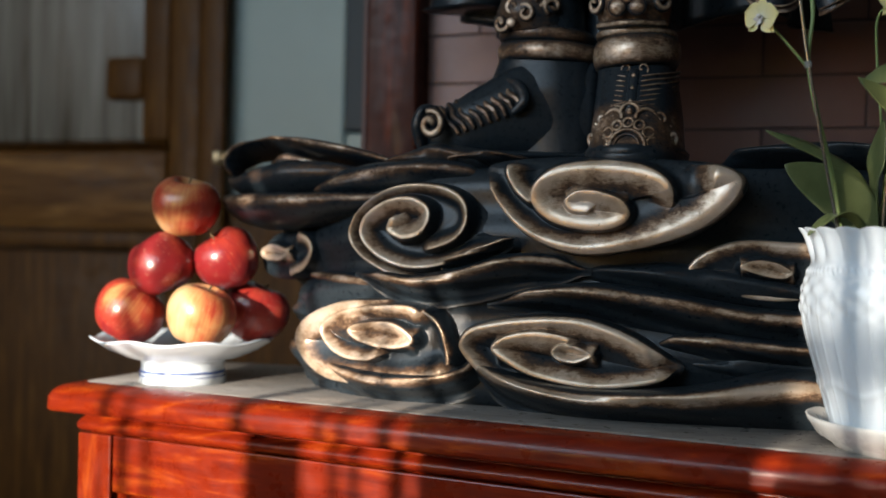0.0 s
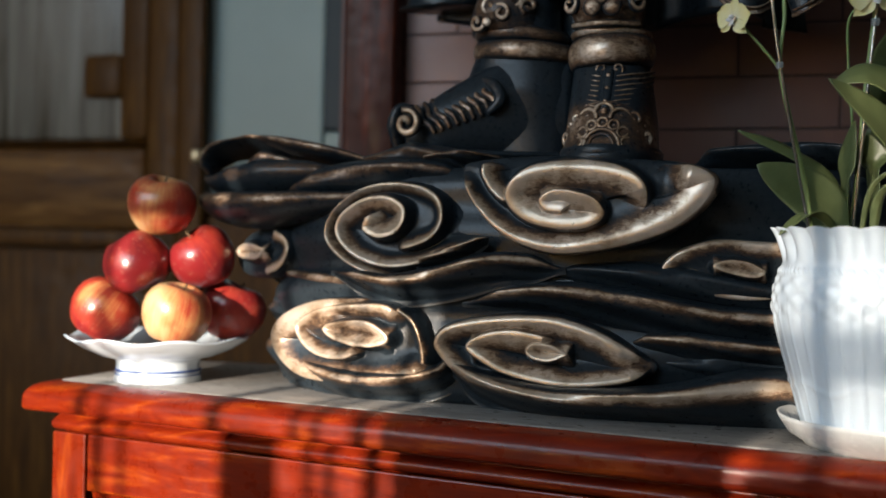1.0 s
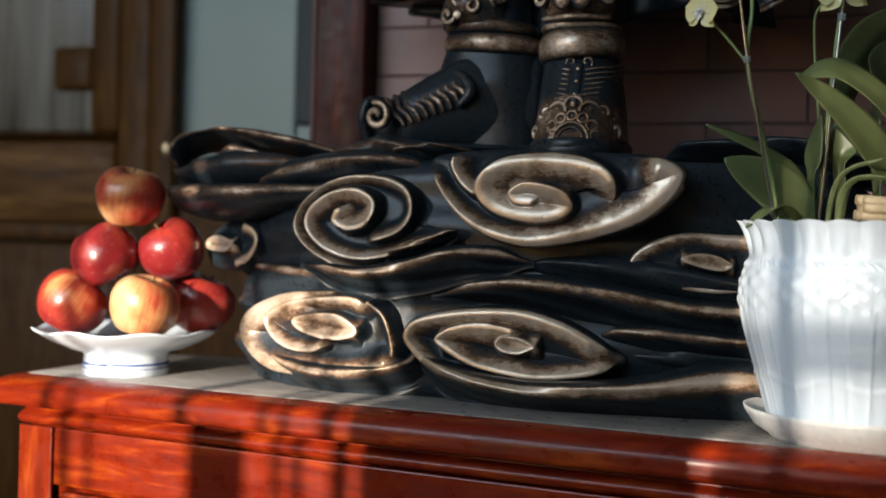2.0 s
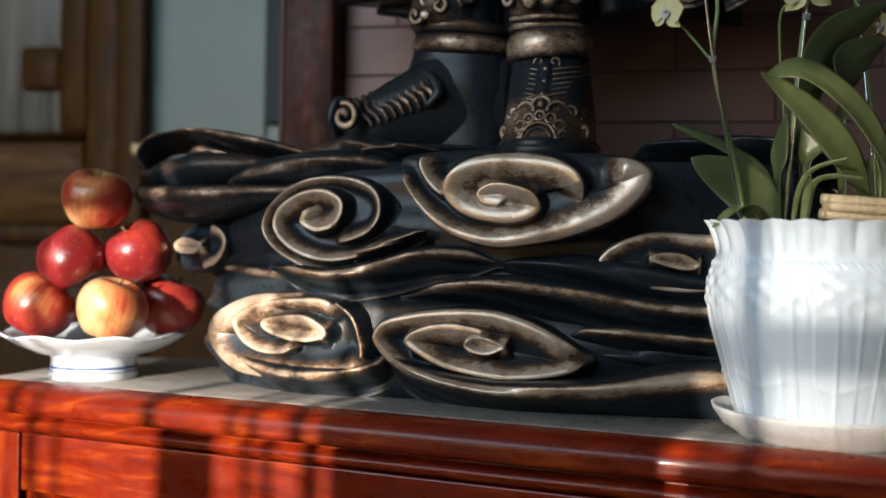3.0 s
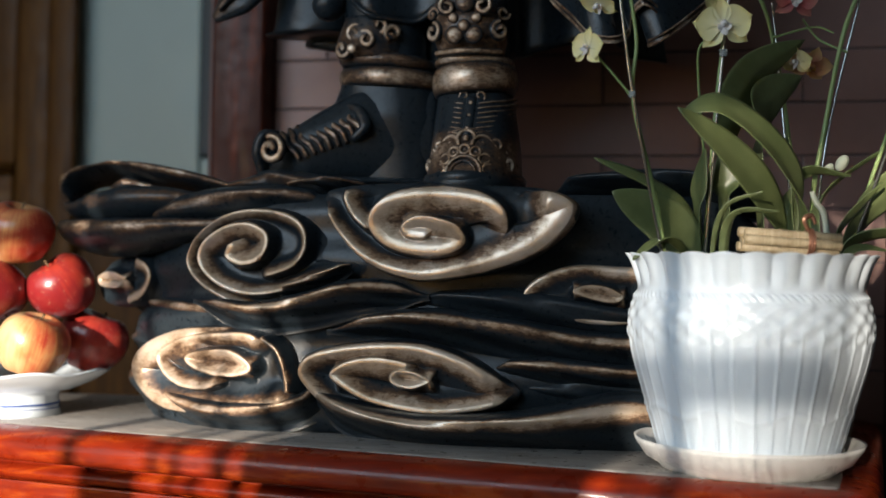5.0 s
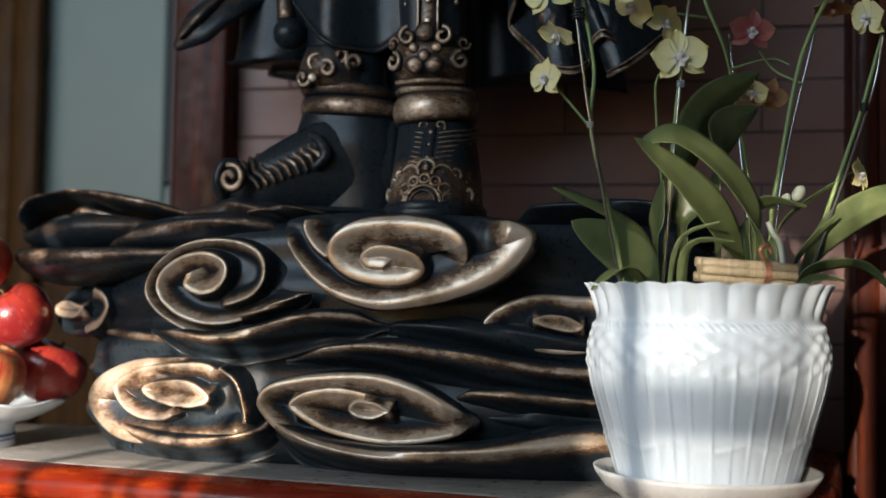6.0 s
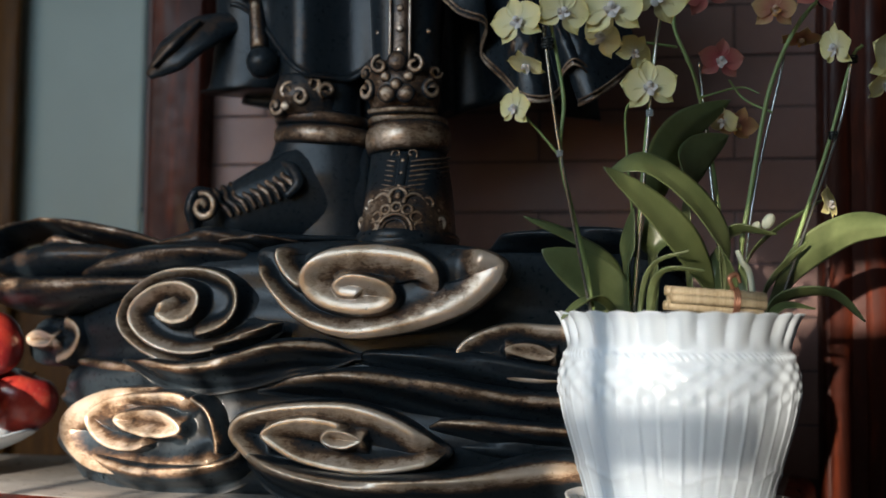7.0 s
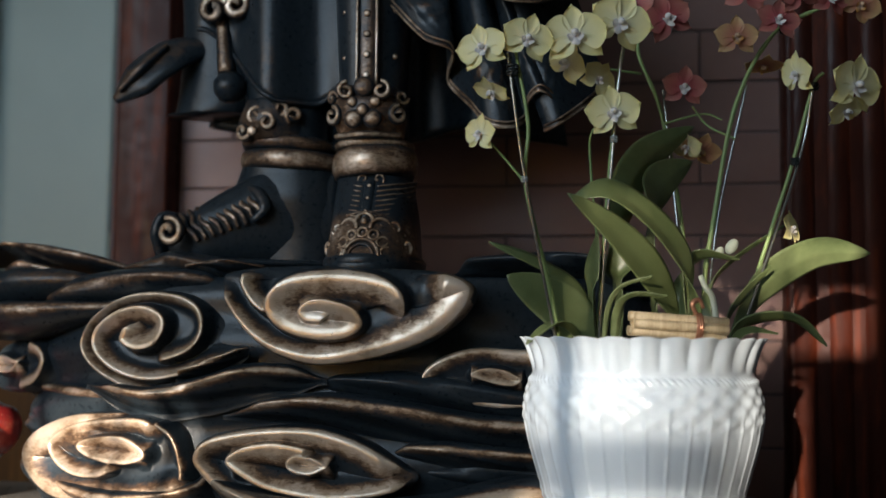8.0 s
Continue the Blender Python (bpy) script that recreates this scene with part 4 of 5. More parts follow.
    top = 1.104 + 0.023 * smooth01(toe / 0.13) + 0.117 * np.clip(toe - 0.13, 0, 0.45)
    bot = 1.062 + 0.012 * (1 - smooth01(toe / 0.2))
    half = 0.012 + 0.026 * smooth01(toe / 0.3) + 0.004 * np.sin(toe * math.pi)
    cz, rz = (top + bot) / 2, (top - bot) / 2
    sn = np.sin(ang)
    pts = np.stack([bx + 0.1 * half * np.cos(ang), by + half * np.sign(np.cos(ang)) * np.abs(np.cos(ang)) ** 0.8, cz + rz * np.sign(sn) * np.abs(sn) ** 0.8], -1)
    s.grid(pts, 0.02, close_v=True)
    for e in (0, -1):
        s.grid(np.stack([np.repeat(pts[e].mean(0)[None], 36, 0), pts[e]]), 0.05, close_v=True)
    curl(s, -0.461, 1.132, 1.100, 0.0155, 0.0052, 1.35, -1, 110, 1.0, None, 8)
    tube(s, spline([(-0.479, 1.158, 1.075), (-0.483, 1.156, 1.10), (-0.477, 1.155, 1.118), (-0.462, 1.158, 1.121)], 20), (0.006, 0.009, 0.007, 0.003), (0.012, 0.016, 0.014, 0.008), sides=12, wear=(0, 0.35), facing=(0, -1, 0))
    for k in range(9):
        q = k / 8
        bx0, zt = -0.446 + 0.068 * q, 1.116 + 0.030 * q
        p = [(bx0 - 0.012, 1.154 + 0.012 * q, zt + 0.005), (bx0 - 0.004, 1.146 + 0.012 * q, zt - 0.003), (bx0 - 0.001, 1.1405 + 0.012 * q, zt - 0.011), (bx0 + 0.009, 1.138 + 0.012 * q, zt - 0.018), (bx0 + 0.015, 1.1375 + 0.012 * q, zt - 0.026 - 0.005 * q)]
        tube(s, spline(p, 22), (0.003, 0.0042, 0.0042, 0.0026), (0.003, 0.004, 0.004, 0.003), sides=12, wear=(0, 0.62), facing=(-0.2, -1, 0.3))
    tube(s, spline([(-0.388, 1.162, 1.152), (-0.370, 1.153, 1.144), (-0.360, 1.146, 1.127), (-0.373, 1.144, 1.112)], 18), (0.004, 0.007, 0.007, 0.004), (0.004, 0.006, 0.006, 0.004), sides=10, wear=(0, 0.3), facing=(0, -1, 0))
    tube(s, spline([(-0.479, 1.150, 1.071), (-0.44, 1.135, 1.068), (-0.38, 1.145, 1.068), (-0.29, 1.17, 1.068)], 30), (0.003, 0.004, 0.004, 0.003), (0.006, 0.006, 0.006, 0.004), sides=10, wear=(0, 0.15), facing=(0, -1, 0))
    xl = -0.345
    rings(s, [(xl + 0.01, 1.205, 1.055, 0.05, 0.042), (xl + 0.005, 1.205, 1.10, 0.055, 0.042), (xl - 0.004, 1.203, 1.14, 0.066, 0.044), (xl - 0.004, 1.205, 1.175, 0.056, 0.042), (xl - 0.006, 1.205, 1.20, 0.045, 0.042), (xl - 0.008, 1.205, 1.24, 0.046, 0.042), (xl - 0.01, 1.21, 1.3, 0.05, 0.05), (xl - 0.01, 1.22, 1.4, 0.06, 0.06), (xl - 0.01, 1.23, 1.5, 0.06, 0.06)], 48, 0.9)
    band(s, xl - 0.002, 1.205, 1.184, 0.053, 0.045, 0.011, 0.006, 0.65, -0.003)
    band(s, xl - 0.006, 1.205, 1.203, 0.048, 0.044, 0.008, 0.006, 0.5, -0.003)
    rings(s, [(xl - 0.014, 1.195, 1.205, 0.040, 0.040, 0.35), (xl - 0.018, 1.19, 1.225, 0.042, 0.042, 0.4), (xl - 0.016, 1.192, 1.25, 0.036, 0.040, 0.3)], 32)
    for k in range(5):
        curl(s, xl - 0.045 + k * 0.014, 1.152 + 0.004 * abs(k - 2), 1.214 + 0.012 * (k % 2) + 0.004 * k, 0.010, 0.004, 1.1, 1 if k % 2 else -1, 60 * k, 0.85, None, 25 - 12 * k)
    stud(s, xl - 0.032, 1.146, 1.212, 0.006, 0.95)
    # the cloth over the west knee, hanging in folds
    nu, nv = 90, 30
    u = np.linspace(0, 1, nu)[:, None]
    v = np.linspace(0, 1, nv)[None, :]
    fold = np.sin(u * 13 + 1.0 + 0.8 * v)
    hem_z = 1.335 - 0.09 * smooth01(u / 0.55) + 0.035 * smooth01((u - 0.7) / 0.3)
    pts = np.stack([-0.452 + 0.165 * u + 0.03 * v * u + 0 * v, 1.185 - 0.03 * np.sin(u * math.pi) - 0.011 * fold * (0.4 + 0.6 * v), 1.50 + (hem_z - 1.50) * v], -1)
    s.grid(pts, np.clip(fold - 0.55, 0, 1) * 0.8 * v)
    inner = pts + np.array((0, 0.008, 0))
    s.grid(inner, 0)
    s.grid(np.stack([pts[:, -1], inner[:, -1]]), 0.5)
    tube(s, pts[:, -1], (0.003, 0.003), (0.003, 0.003), sides=8, wear=(0.0, 0.35), facing=(0, -1, 0))
    # dark skirts of the robe behind the legs
    nu, nv = 120, 40
    u = np.linspace(0, 1, nu)[:, None]
    v = np.linspace(0, 1, nv)[None, :]
    a = math.pi * (1.02 + 0.96 * u)
    fold = 0.018 * np.sin(u * 26) + 0.008 * np.sin(u * 57 + 1)
    R = 0.17 + 0.02 * v + fold * v
    hem = 1.235 + 0.02 * np.sin(u * 9 + 1) - 0.03 * np.sin(u * math.pi)
    zz = 1.55 + (hem - 1.55) * v
    pts = np.stack([-0.27 + R * 1.08 * np.cos(a), 1.345 + 0.75 * R * np.sin(a), zz + 0 * u], -1)
    s.grid(pts, np.clip(fold * 12, 0, 0.12) * v)
    inner = pts + np.array((0, 0.012, 0))
    s.grid(inner, 0)
    s.grid(np.stack([pts[:, -1], inner[:, -1]]), 0.1)
    # the ribbon end that flies to the west, and the hanging bell pull
    tube(s, spline([(-0.46, 1.24, 1.335), (-0.50, 1.215, 1.315), (-0.535, 1.205, 1.285), (-0.562, 1.205, 1.262)], 30), (0.014, 0.026, 0.026, 0.006), (0.008, 0.010, 0.010, 0.004), sides=16, wear=(0, 0.4), facing=(-0.3, -1, 0.2))
    tube(s, spline([(-0.50, 1.205, 1.325), (-0.525, 1.193, 1.297), (-0.552, 1.193, 1.27)], 20), (0.003, 0.006, 0.003), (0.004, 0.006, 0.003), sides=10, wear=(0, 0.5), facing=(-0.3, -1, 0.2))
    rings(s, [(-0.47, 1.25, 1.25, 0.045, 0.03), (-0.455, 1.255, 1.26, 0.05, 0.035), (-0.45, 1.26, 1.35, 0.05, 0.035), (-0.45, 1.26, 1.5, 0.06, 0.04)], 24)
    tube(s, spline([(-0.425, 1.180, 1.345), (-0.422, 1.178, 1.32), (-0.418, 1.178, 1.285)], 16), (0.008, 0.009, 0.011), (0.008, 0.009, 0.011), sides=14, wear=(0, 0.75), facing=(0, -1, 0))
    stud(s, -0.414, 1.178, 1.268, 0.019, 0.25, 1.0)
    curl(s, -0.43, 1.165, 1.352, 0.018, 0.006, 1.2, 1, 0, 0.8)
    curl(s, -0.405, 1.165, 1.357, 0.015, 0.006, 1.2, -1, 90, 0.8)
    # the gilded hem that sweeps to the east in rolled folds, and the shorter tier above it
    ruffle(s, [(-0.225, 1.13, 1.345), (-0.182, 1.105, 1.298), (-0.152, 1.110, 1.284), (-0.162, 1.150, 1.262), (-0.135, 1.130, 1.230), (-0.115, 1.100, 1.206), (-0.091, 1.098, 1.201), (-0.078, 1.130, 1.215),
               (-0.074, 1.118, 1.232), (-0.061, 1.106, 1.240), (-0.048, 1.118, 1.231), (-0.054, 1.142, 1.214), (-0.057, 1.120, 1.201), (-0.040, 1.110, 1.207), (-0.022, 1.130, 1.224), (0.005, 1.170, 1.255)])
    ruffle(s, [(-0.150, 1.115, 1.375), (-0.125, 1.092, 1.345), (-0.095, 1.086, 1.330), (-0.066, 1.088, 1.327), (-0.048, 1.105, 1.335), (-0.029, 1.094, 1.332), (0.000, 1.100, 1.340), (0.030, 1.140, 1.360)])
    s.w = [0.8 * w for w in s.w]
    ob = part("statue", s.mesh("statue"), "bronze")
    return tagged(ob, "dark bronze statue of an armoured figure with worn golden ornament", "statue")


statue()


# ---- the offering plate with apples ----
def plate():
    at = (-0.768, 1.138, TOP)
    p = thing("footed_plate", at, "white porcelain footed plate with a blue line, holding apples", "plate")
    s = Soup()

    def lobed(a, r, z):
        k = np.clip((r - 0.06) / 0.05, 0, 1) * (z > 0.03)
        return 0.002 * np.cos(8 * a) * k, 0.0022 * np.cos(8 * a + 0.4) * k

    lathe(s, [(0.0, 0.036), (0.045, 0.036), (0.075, 0.041), (0.097, 0.050), (0.105, 0.0535), (0.1065, 0.0525), (0.104, 0.050), (0.088, 0.040), (0.066, 0.030), (0.05, 0.0265), (0.048, 0.022), (0.0485, 0.01), (0.051, 0.0), (0.047, 0.0), (0.044, 0.012), (0.0, 0.02)], 96, lobed)
    part("dish", s.mesh("dish"), "porcelain", p)
    for z, r, w in ((0.0135, 0.0493, 0.0011), (0.0085, 0.0499, 0.0004)):
        s = Soup()
        lathe(s, [(r - 0.002, z - w), (r + 0.0004, z - w), (r + 0.0004, z + w), (r - 0.002, z + w)], 64)
        part("blue_line", s.mesh("blue_line"), "cobalt", p)


plate()


def apple_mesh():
    s = Soup()
    t = np.linspace(0, np.pi, 40)
    r = np.sin(t) ** 0.88 * (1 + 0.12 * np.cos(t)) * 0.039
    z = 0.0365 * np.cos(t) - 0.0125 * np.exp(-(r / 0.012) ** 2) * np.sign(np.cos(t)) * np.where(np.cos(t) > 0, 1.25, 0.9)
    lathe(s, list(zip(r, z)), 56, lambda a, rr, zz: (rr * (0.02 * np.cos(5 * a + 0.5) * np.clip(-zz / 0.03, 0, 1) + 0.018 * np.cos(2 * a) + 0.012 * np.cos(3 * a + 1)), 0.0012 * np.cos(2 * a + 1) * (rr > 0.015)))
    return s.mesh("apple")


def apples():
    me = apple_mesh()
    s = Soup()
    tube(s, spline([(0, 0, 0.022), (0.0005, 0, 0.030), (0.0025, 0.001, 0.037)], 8), (0.0011, 0.001, 0.0016), sides=8)
    stalk = s.mesh("stalk")
    rows = [((-0.763, 1.130, 1.006), 12, 8, 20, -0.12, 1.0, "dull red and green apple on top of the stack"),
            ((-0.787, 1.117, 0.940), 160, -22, 60, 0.22, 1.0, "shiny dark red apple lying on its side in the stack"),
            ((-0.720, 1.154, 0.945), -28, -22, 100, 0.16, 1.0, "red apple tilted to show its hollow in the stack"),
            ((-0.825, 1.110, 0.880), 10, -35, 200, 0.02, 1.03, "red and cream striped apple on the plate"),
            ((-0.724, 1.100, 0.881), -14, 12, 310, -0.26, 1.02, "pale yellow apple with a pink blush on the plate"),
            ((-0.702, 1.191, 0.881), 8, 20, 40, 0.12, 1.02, "deep red apple at the back of the plate")]
    for at, rx, ry, rz, blush, k, label in rows:
        ob = part("apple", me, "apple")
        ob.matrix_world = pose(*at, rx, ry, rz) @ Matrix.Scale(k, 4)
        ob["blush"] = blush
        tagged(ob, label, "apple", "apples on the plate")
        st = part("stalk", stalk, "stalk", ob)


apples()


# ---- the orchid pot ----
POT = (0.037, 1.008)


def saucer():
    s = Soup()
    lathe(s, [(0.0, 0.008), (0.075, 0.008), (0.088, 0.014), (0.097, 0.026), (0.1, 0.0265), (0.0985, 0.022), (0.09, 0.010), (0.078, 0.003), (0.076, 0.0), (0.07, 0.0), (0.068, 0.003), (0.0, 0.003)], 80)
    ob = part("saucer", s.mesh("saucer"), "saucer")
    ob.location = (*POT, TOP)
    tagged(ob, "cream glazed round saucer under the flower pot", "saucer")


def flower_pot():
    p = thing("flower_pot", (*POT, TOP + 0.0085), "white glazed pot with a scalloped rim and basket-weave relief", "pot")
    prof = spline([(0.078, 0.0, 0), (0.082, 0.02, 0), (0.092, 0.055, 0), (0.102, 0.09, 0), (0.1065, 0.118, 0), (0.1035, 0.137, 0), (0.0985, 0.149, 0), (0.0992, 0.16, 0), (0.1035, 0.173, 0), (0.1085, 0.181, 0)], 150)[:, :2]
    inner = [(0.1055, 0.1805), (0.099, 0.172), (0.094, 0.158), (0.094, 0.148)]

    def relief(a, r, zz):
        outside = np.zeros_like(r)
        outside[:150] = 1
        flute = np.clip((zz - 0.150) / 0.012, 0, 1)
        sc = np.abs(np.sin(a * 13))
        dr = outside * flute * (0.0036 * sc - 0.002)
        dz = np.clip((zz - 0.172) / 0.009, 0, 1) * (0.0018 * sc - 0.0014)
        rope = np.exp(-((zz - 0.1445) / 0.0028) ** 2)
        dr += outside * rope * (0.0010 + 0.0007 * np.sin(a * 100 + zz * 900))
        ribs = np.clip((0.122 - zz) / 0.01, 0, 1) * np.clip((zz - 0.01) / 0.01, 0, 1)
        dr += outside * ribs * 0.0009 * np.exp(-(np.sin(a * 18) / 0.22) ** 2)
        weave = np.clip((zz - 0.098) / 0.008, 0, 1) * np.clip((0.141 - zz) / 0.004, 0, 1)
        row = np.floor((zz - 0.098) / 0.0086)
        wv = np.cos(a * 27 + np.pi * (row % 2)) * np.abs(np.sin((zz - 0.098) / 0.0086 * np.pi))
        dr += outside * weave * 0.0008 * wv
        cross = np.exp(-((zz - 0.045 - 0.004 * np.sin(a * 9)) / 0.0022) ** 2)
        dr += outside * cross * 0.0012
        return dr, dz

    s = Soup()
    lathe(s, [(0.0, 0.0)] + [tuple(q) for q in prof[1:]] + inner, 468, relief)
    part("bowl", s.mesh("bowl"), "porcelain", p)
    s = Soup()
    lathe(s, [(0.0, 0.156), (0.05, 0.155), (0.0945, 0.150), (0.0945, 0.14), (0.0, 0.14)], 40, lambda a, r, zz: (0 * r, 0.004 * np.sin(5 * a + r * 90) * (r > 0.01)))
    part("potting_bark", s.mesh("potting_bark"), "bark", p, "brown potting bark")


def make_bark():
    m = material("bark", (0.07, 0.045, 0.025), 0.9)
    n = Nodes(m)
    a = n.noise(n.coords(), 60, 5, 0.7)
    n.put("Base Color", n.ramp(a, (0.3, (0.03, 0.018, 0.01)), (0.7, (0.13, 0.08, 0.045))))
    n.bump(a, 0.8, 0.004)
    return m


MAT["bark"] = make_bark()
saucer()
flower_pot()


# ---- the orchids ----
def leaf(parent, base, mid, tip, width, turn=0.0, keel=0.25, label=""):
    """A strap leaf: it runs from base over mid to tip, with a hollow midrib; turn rolls it about its length."""
    n, m = 36, 13
    path = spline([base, *mid, tip], n)
    tang = np.gradient(path, axis=0)
    tang /= np.linalg.norm(tang, axis=1)[:, None]
    side = np.cross(tang, np.array((0, 0, 1.0)))
    flat = np.linalg.norm(side, axis=1)[:, None]
    side = np.where(flat > 0.15, side / (flat + 1e-9), np.array((1.0, 0, 0)))
    for k in range(1, n):
        if np.dot(side[k], side[k - 1]) < 0:
            side[k] *= -1
    for _ in range(4):
        side[1:-1] = (side[:-2] + side[1:-1] * 2 + side[2:]) / 4
    side /= np.linalg.norm(side, axis=1)[:, None]
    nor = np.cross(side, tang)
    a = radians(turn)
    side, nor = side * math.cos(a) + nor * math.sin(a), nor * math.cos(a) - side * math.sin(a)
    t = np.linspace(0, 1, n)
    w = width * (0.30 + 0.70 * smooth01(t / 0.5)) * np.clip(1 - ((t - 0.5) / 0.502).clip(0, 1) ** 1.9, 0.004, 1) ** 0.8
    q = np.linspace(-1, 1, m)
    lift = keel * (np.abs(q) ** 1.3)
    wav = 0.06 * np.sin(t * 9 + base[0] * 50)[:, None] * q[None, :]
    pts = path[:, None] + side[:, None] * (w[:, None] * q[None])[..., None] + nor[:, None] * (w[:, None] * (lift[None] + wav))[..., None]
    thick = 0.0011 * (1 - 0.6 * np.abs(q))[None, :, None] * nor[:, None]
    s = Soup()
    up, lo = pts + thick, pts - thick
    s.grid(np.concatenate([up, lo[:, ::-1]], 1), close_v=True)
    s.grid(np.stack([up[-1], lo[-1]]))
    s.grid(np.stack([up[0], lo[0]]))
    return part("leaf", s.mesh("leaf"), "leaf", parent, label)


def petal_grid(soup, angle, length, width, cup, tilt, notch=0.0, z0=0.0, ruff=0.0):
    """A petal in the flower's own plane (x right, z up, -y towards the viewer)."""
    n, m = 16, 11
    t = np.linspace(0, 1, n)[:, None]
    q = np.linspace(-1, 1, m)[None, :]
    w = width * (np.sin(np.clip(t * 0.88 + 0.12, 0, 1) * np.pi) ** 0.62) * (0.35 + 0.65 * smooth01(t / 0.45))
    x = w * q
    l = length * t * (1 - notch * q * q * t)
    d = -z0 - cup * (np.abs(q) ** 2) * w - tilt * l * t + ruff * np.sin(6 * q + t * 5) * t * width
    ca, sa = math.cos(radians(angle)), math.sin(radians(angle))
    pts = np.stack([l * ca - x * sa, d + 0 * l, l * sa + x * ca], -1)
    wear = np.broadcast_to(np.clip(t * 1.05 + 0.12 * np.abs(q), 0, 1), (n, m))
    soup.grid(pts, wear)
    soup.grid(pts + np.array((0, 0.0007, 0)), wear)


FLOWERS = {}


def flower(parent, at, size, kind, face=(0, 0), roll=0.0, droop=0.0):
    """An orchid flower: three sepals, two broad petals, a lip. face: its yaw and pitch in degrees."""
    if kind not in FLOWERS:
        petal_mat, lip_mat = {"yellow": ("petal_yellow", "lip_white"), "rose": ("petal_rose", "lip_white"), "peach": ("petal_peach", "lip_orange")}[kind]
        broad = 0.33 if kind == "yellow" else 0.28
        made = []
        for name, rows in (("sepal", ((90, 0.52, 0.165, 0.3, 0.06, 0.0),)), ("sepal", ((218, 0.5, 0.165, 0.3, -0.12, 0.0),)), ("sepal", ((322, 0.5, 0.165, 0.3, -0.12, 0.0),)),
                           ("petal", ((14, 0.53, broad * 0.9, 0.14, 0.05, 0.012),)), ("petal", ((166, 0.53, broad * 0.9, 0.14, 0.05, 0.012),))):
            s = Soup()
            for ang, ln, wd, cup, tilt, z0 in rows:
                petal_grid(s, ang, ln, wd, cup, tilt, 0.1, z0, 0.03)
            me = s.mesh(name)
            me.materials.append(MAT[petal_mat])
            made.append((name, me))
        s = Soup()
        a = np.linspace(0, 2 * np.pi, 14, endpoint=False)[None, :]
        t = np.linspace(0, np.pi, 9)[:, None]
        s.grid(np.stack([0.06 * np.sin(t) * np.cos(a), -0.10 - 0.07 * np.cos(t) + 0 * a, 0.035 + 0.055 * np.sin(t) * np.sin(a)], -1), 0.4, close_v=True)
        for ang in (200, 340):
            petal_grid(s, ang, 0.13, 0.075, -0.4, 0.7, 0.0, 0.05)
        petal_grid(s, 270, 0.19, 0.07, -0.4, 0.6, 0.0, 0.05)
        me = s.mesh("lip")
        me.materials.append(MAT[lip_mat])
        made.append(("lip", me))
        FLOWERS[kind] = made
    made = FLOWERS[kind]
    m = pose(*at, face[1], roll, face[0]) @ Matrix.Scale(size * 1.06, 4)
    head = None
    for name, me in made:
        if head is None:
            head = part("flower", made[0][1], None, parent)
            head.matrix_world = m
        else:
            ob = part(name, me, None, head)
    return head


def stem(parent, pts, r0, r1, mat="stem", name="flower_stem", n=50):
    s = Soup()
    path = spline(pts, n)
    w = np.linspace(r0, r1, n)
    if name == "flower_stem":
        w = w * (1 + 0.22 * np.exp(-((np.linspace(0, 6, n) % 1 - 0.5) / 0.06) ** 2))
    tube(s, path, w, sides=10, up=(0.3, -0.9, 0.2))
    return part(name, s.mesh(name), mat, parent)


def clip(parent, at, mat, r=0.006):
    """A small plastic claw clip that ties a stem to its stake."""
    s = Soup()
    for k in range(4):
        a = np.linspace(0, 2 * np.pi, 17)
        rr = r * (0.55 + 0.12 * (k % 2))
        path = np.array(at) + np.stack([rr * np.cos(a), rr * np.sin(a), (k - 1.5) * r * 0.33 + 0 * a], -1)
        tube(s, path, (r * 0.13,) * 2, sides=6)
    tube(s, np.array(at) + np.array([(r * 0.4, -r * 0.4, -r * 0.5), (r * 0.8, -r * 0.6, 0), (r * 0.4, -r * 0.4, r * 0.5)]), (r * 0.25,) * 2, sides=8)
    return part("clip", s.mesh("clip"), mat, parent)


SOIL = TOP + 0.16


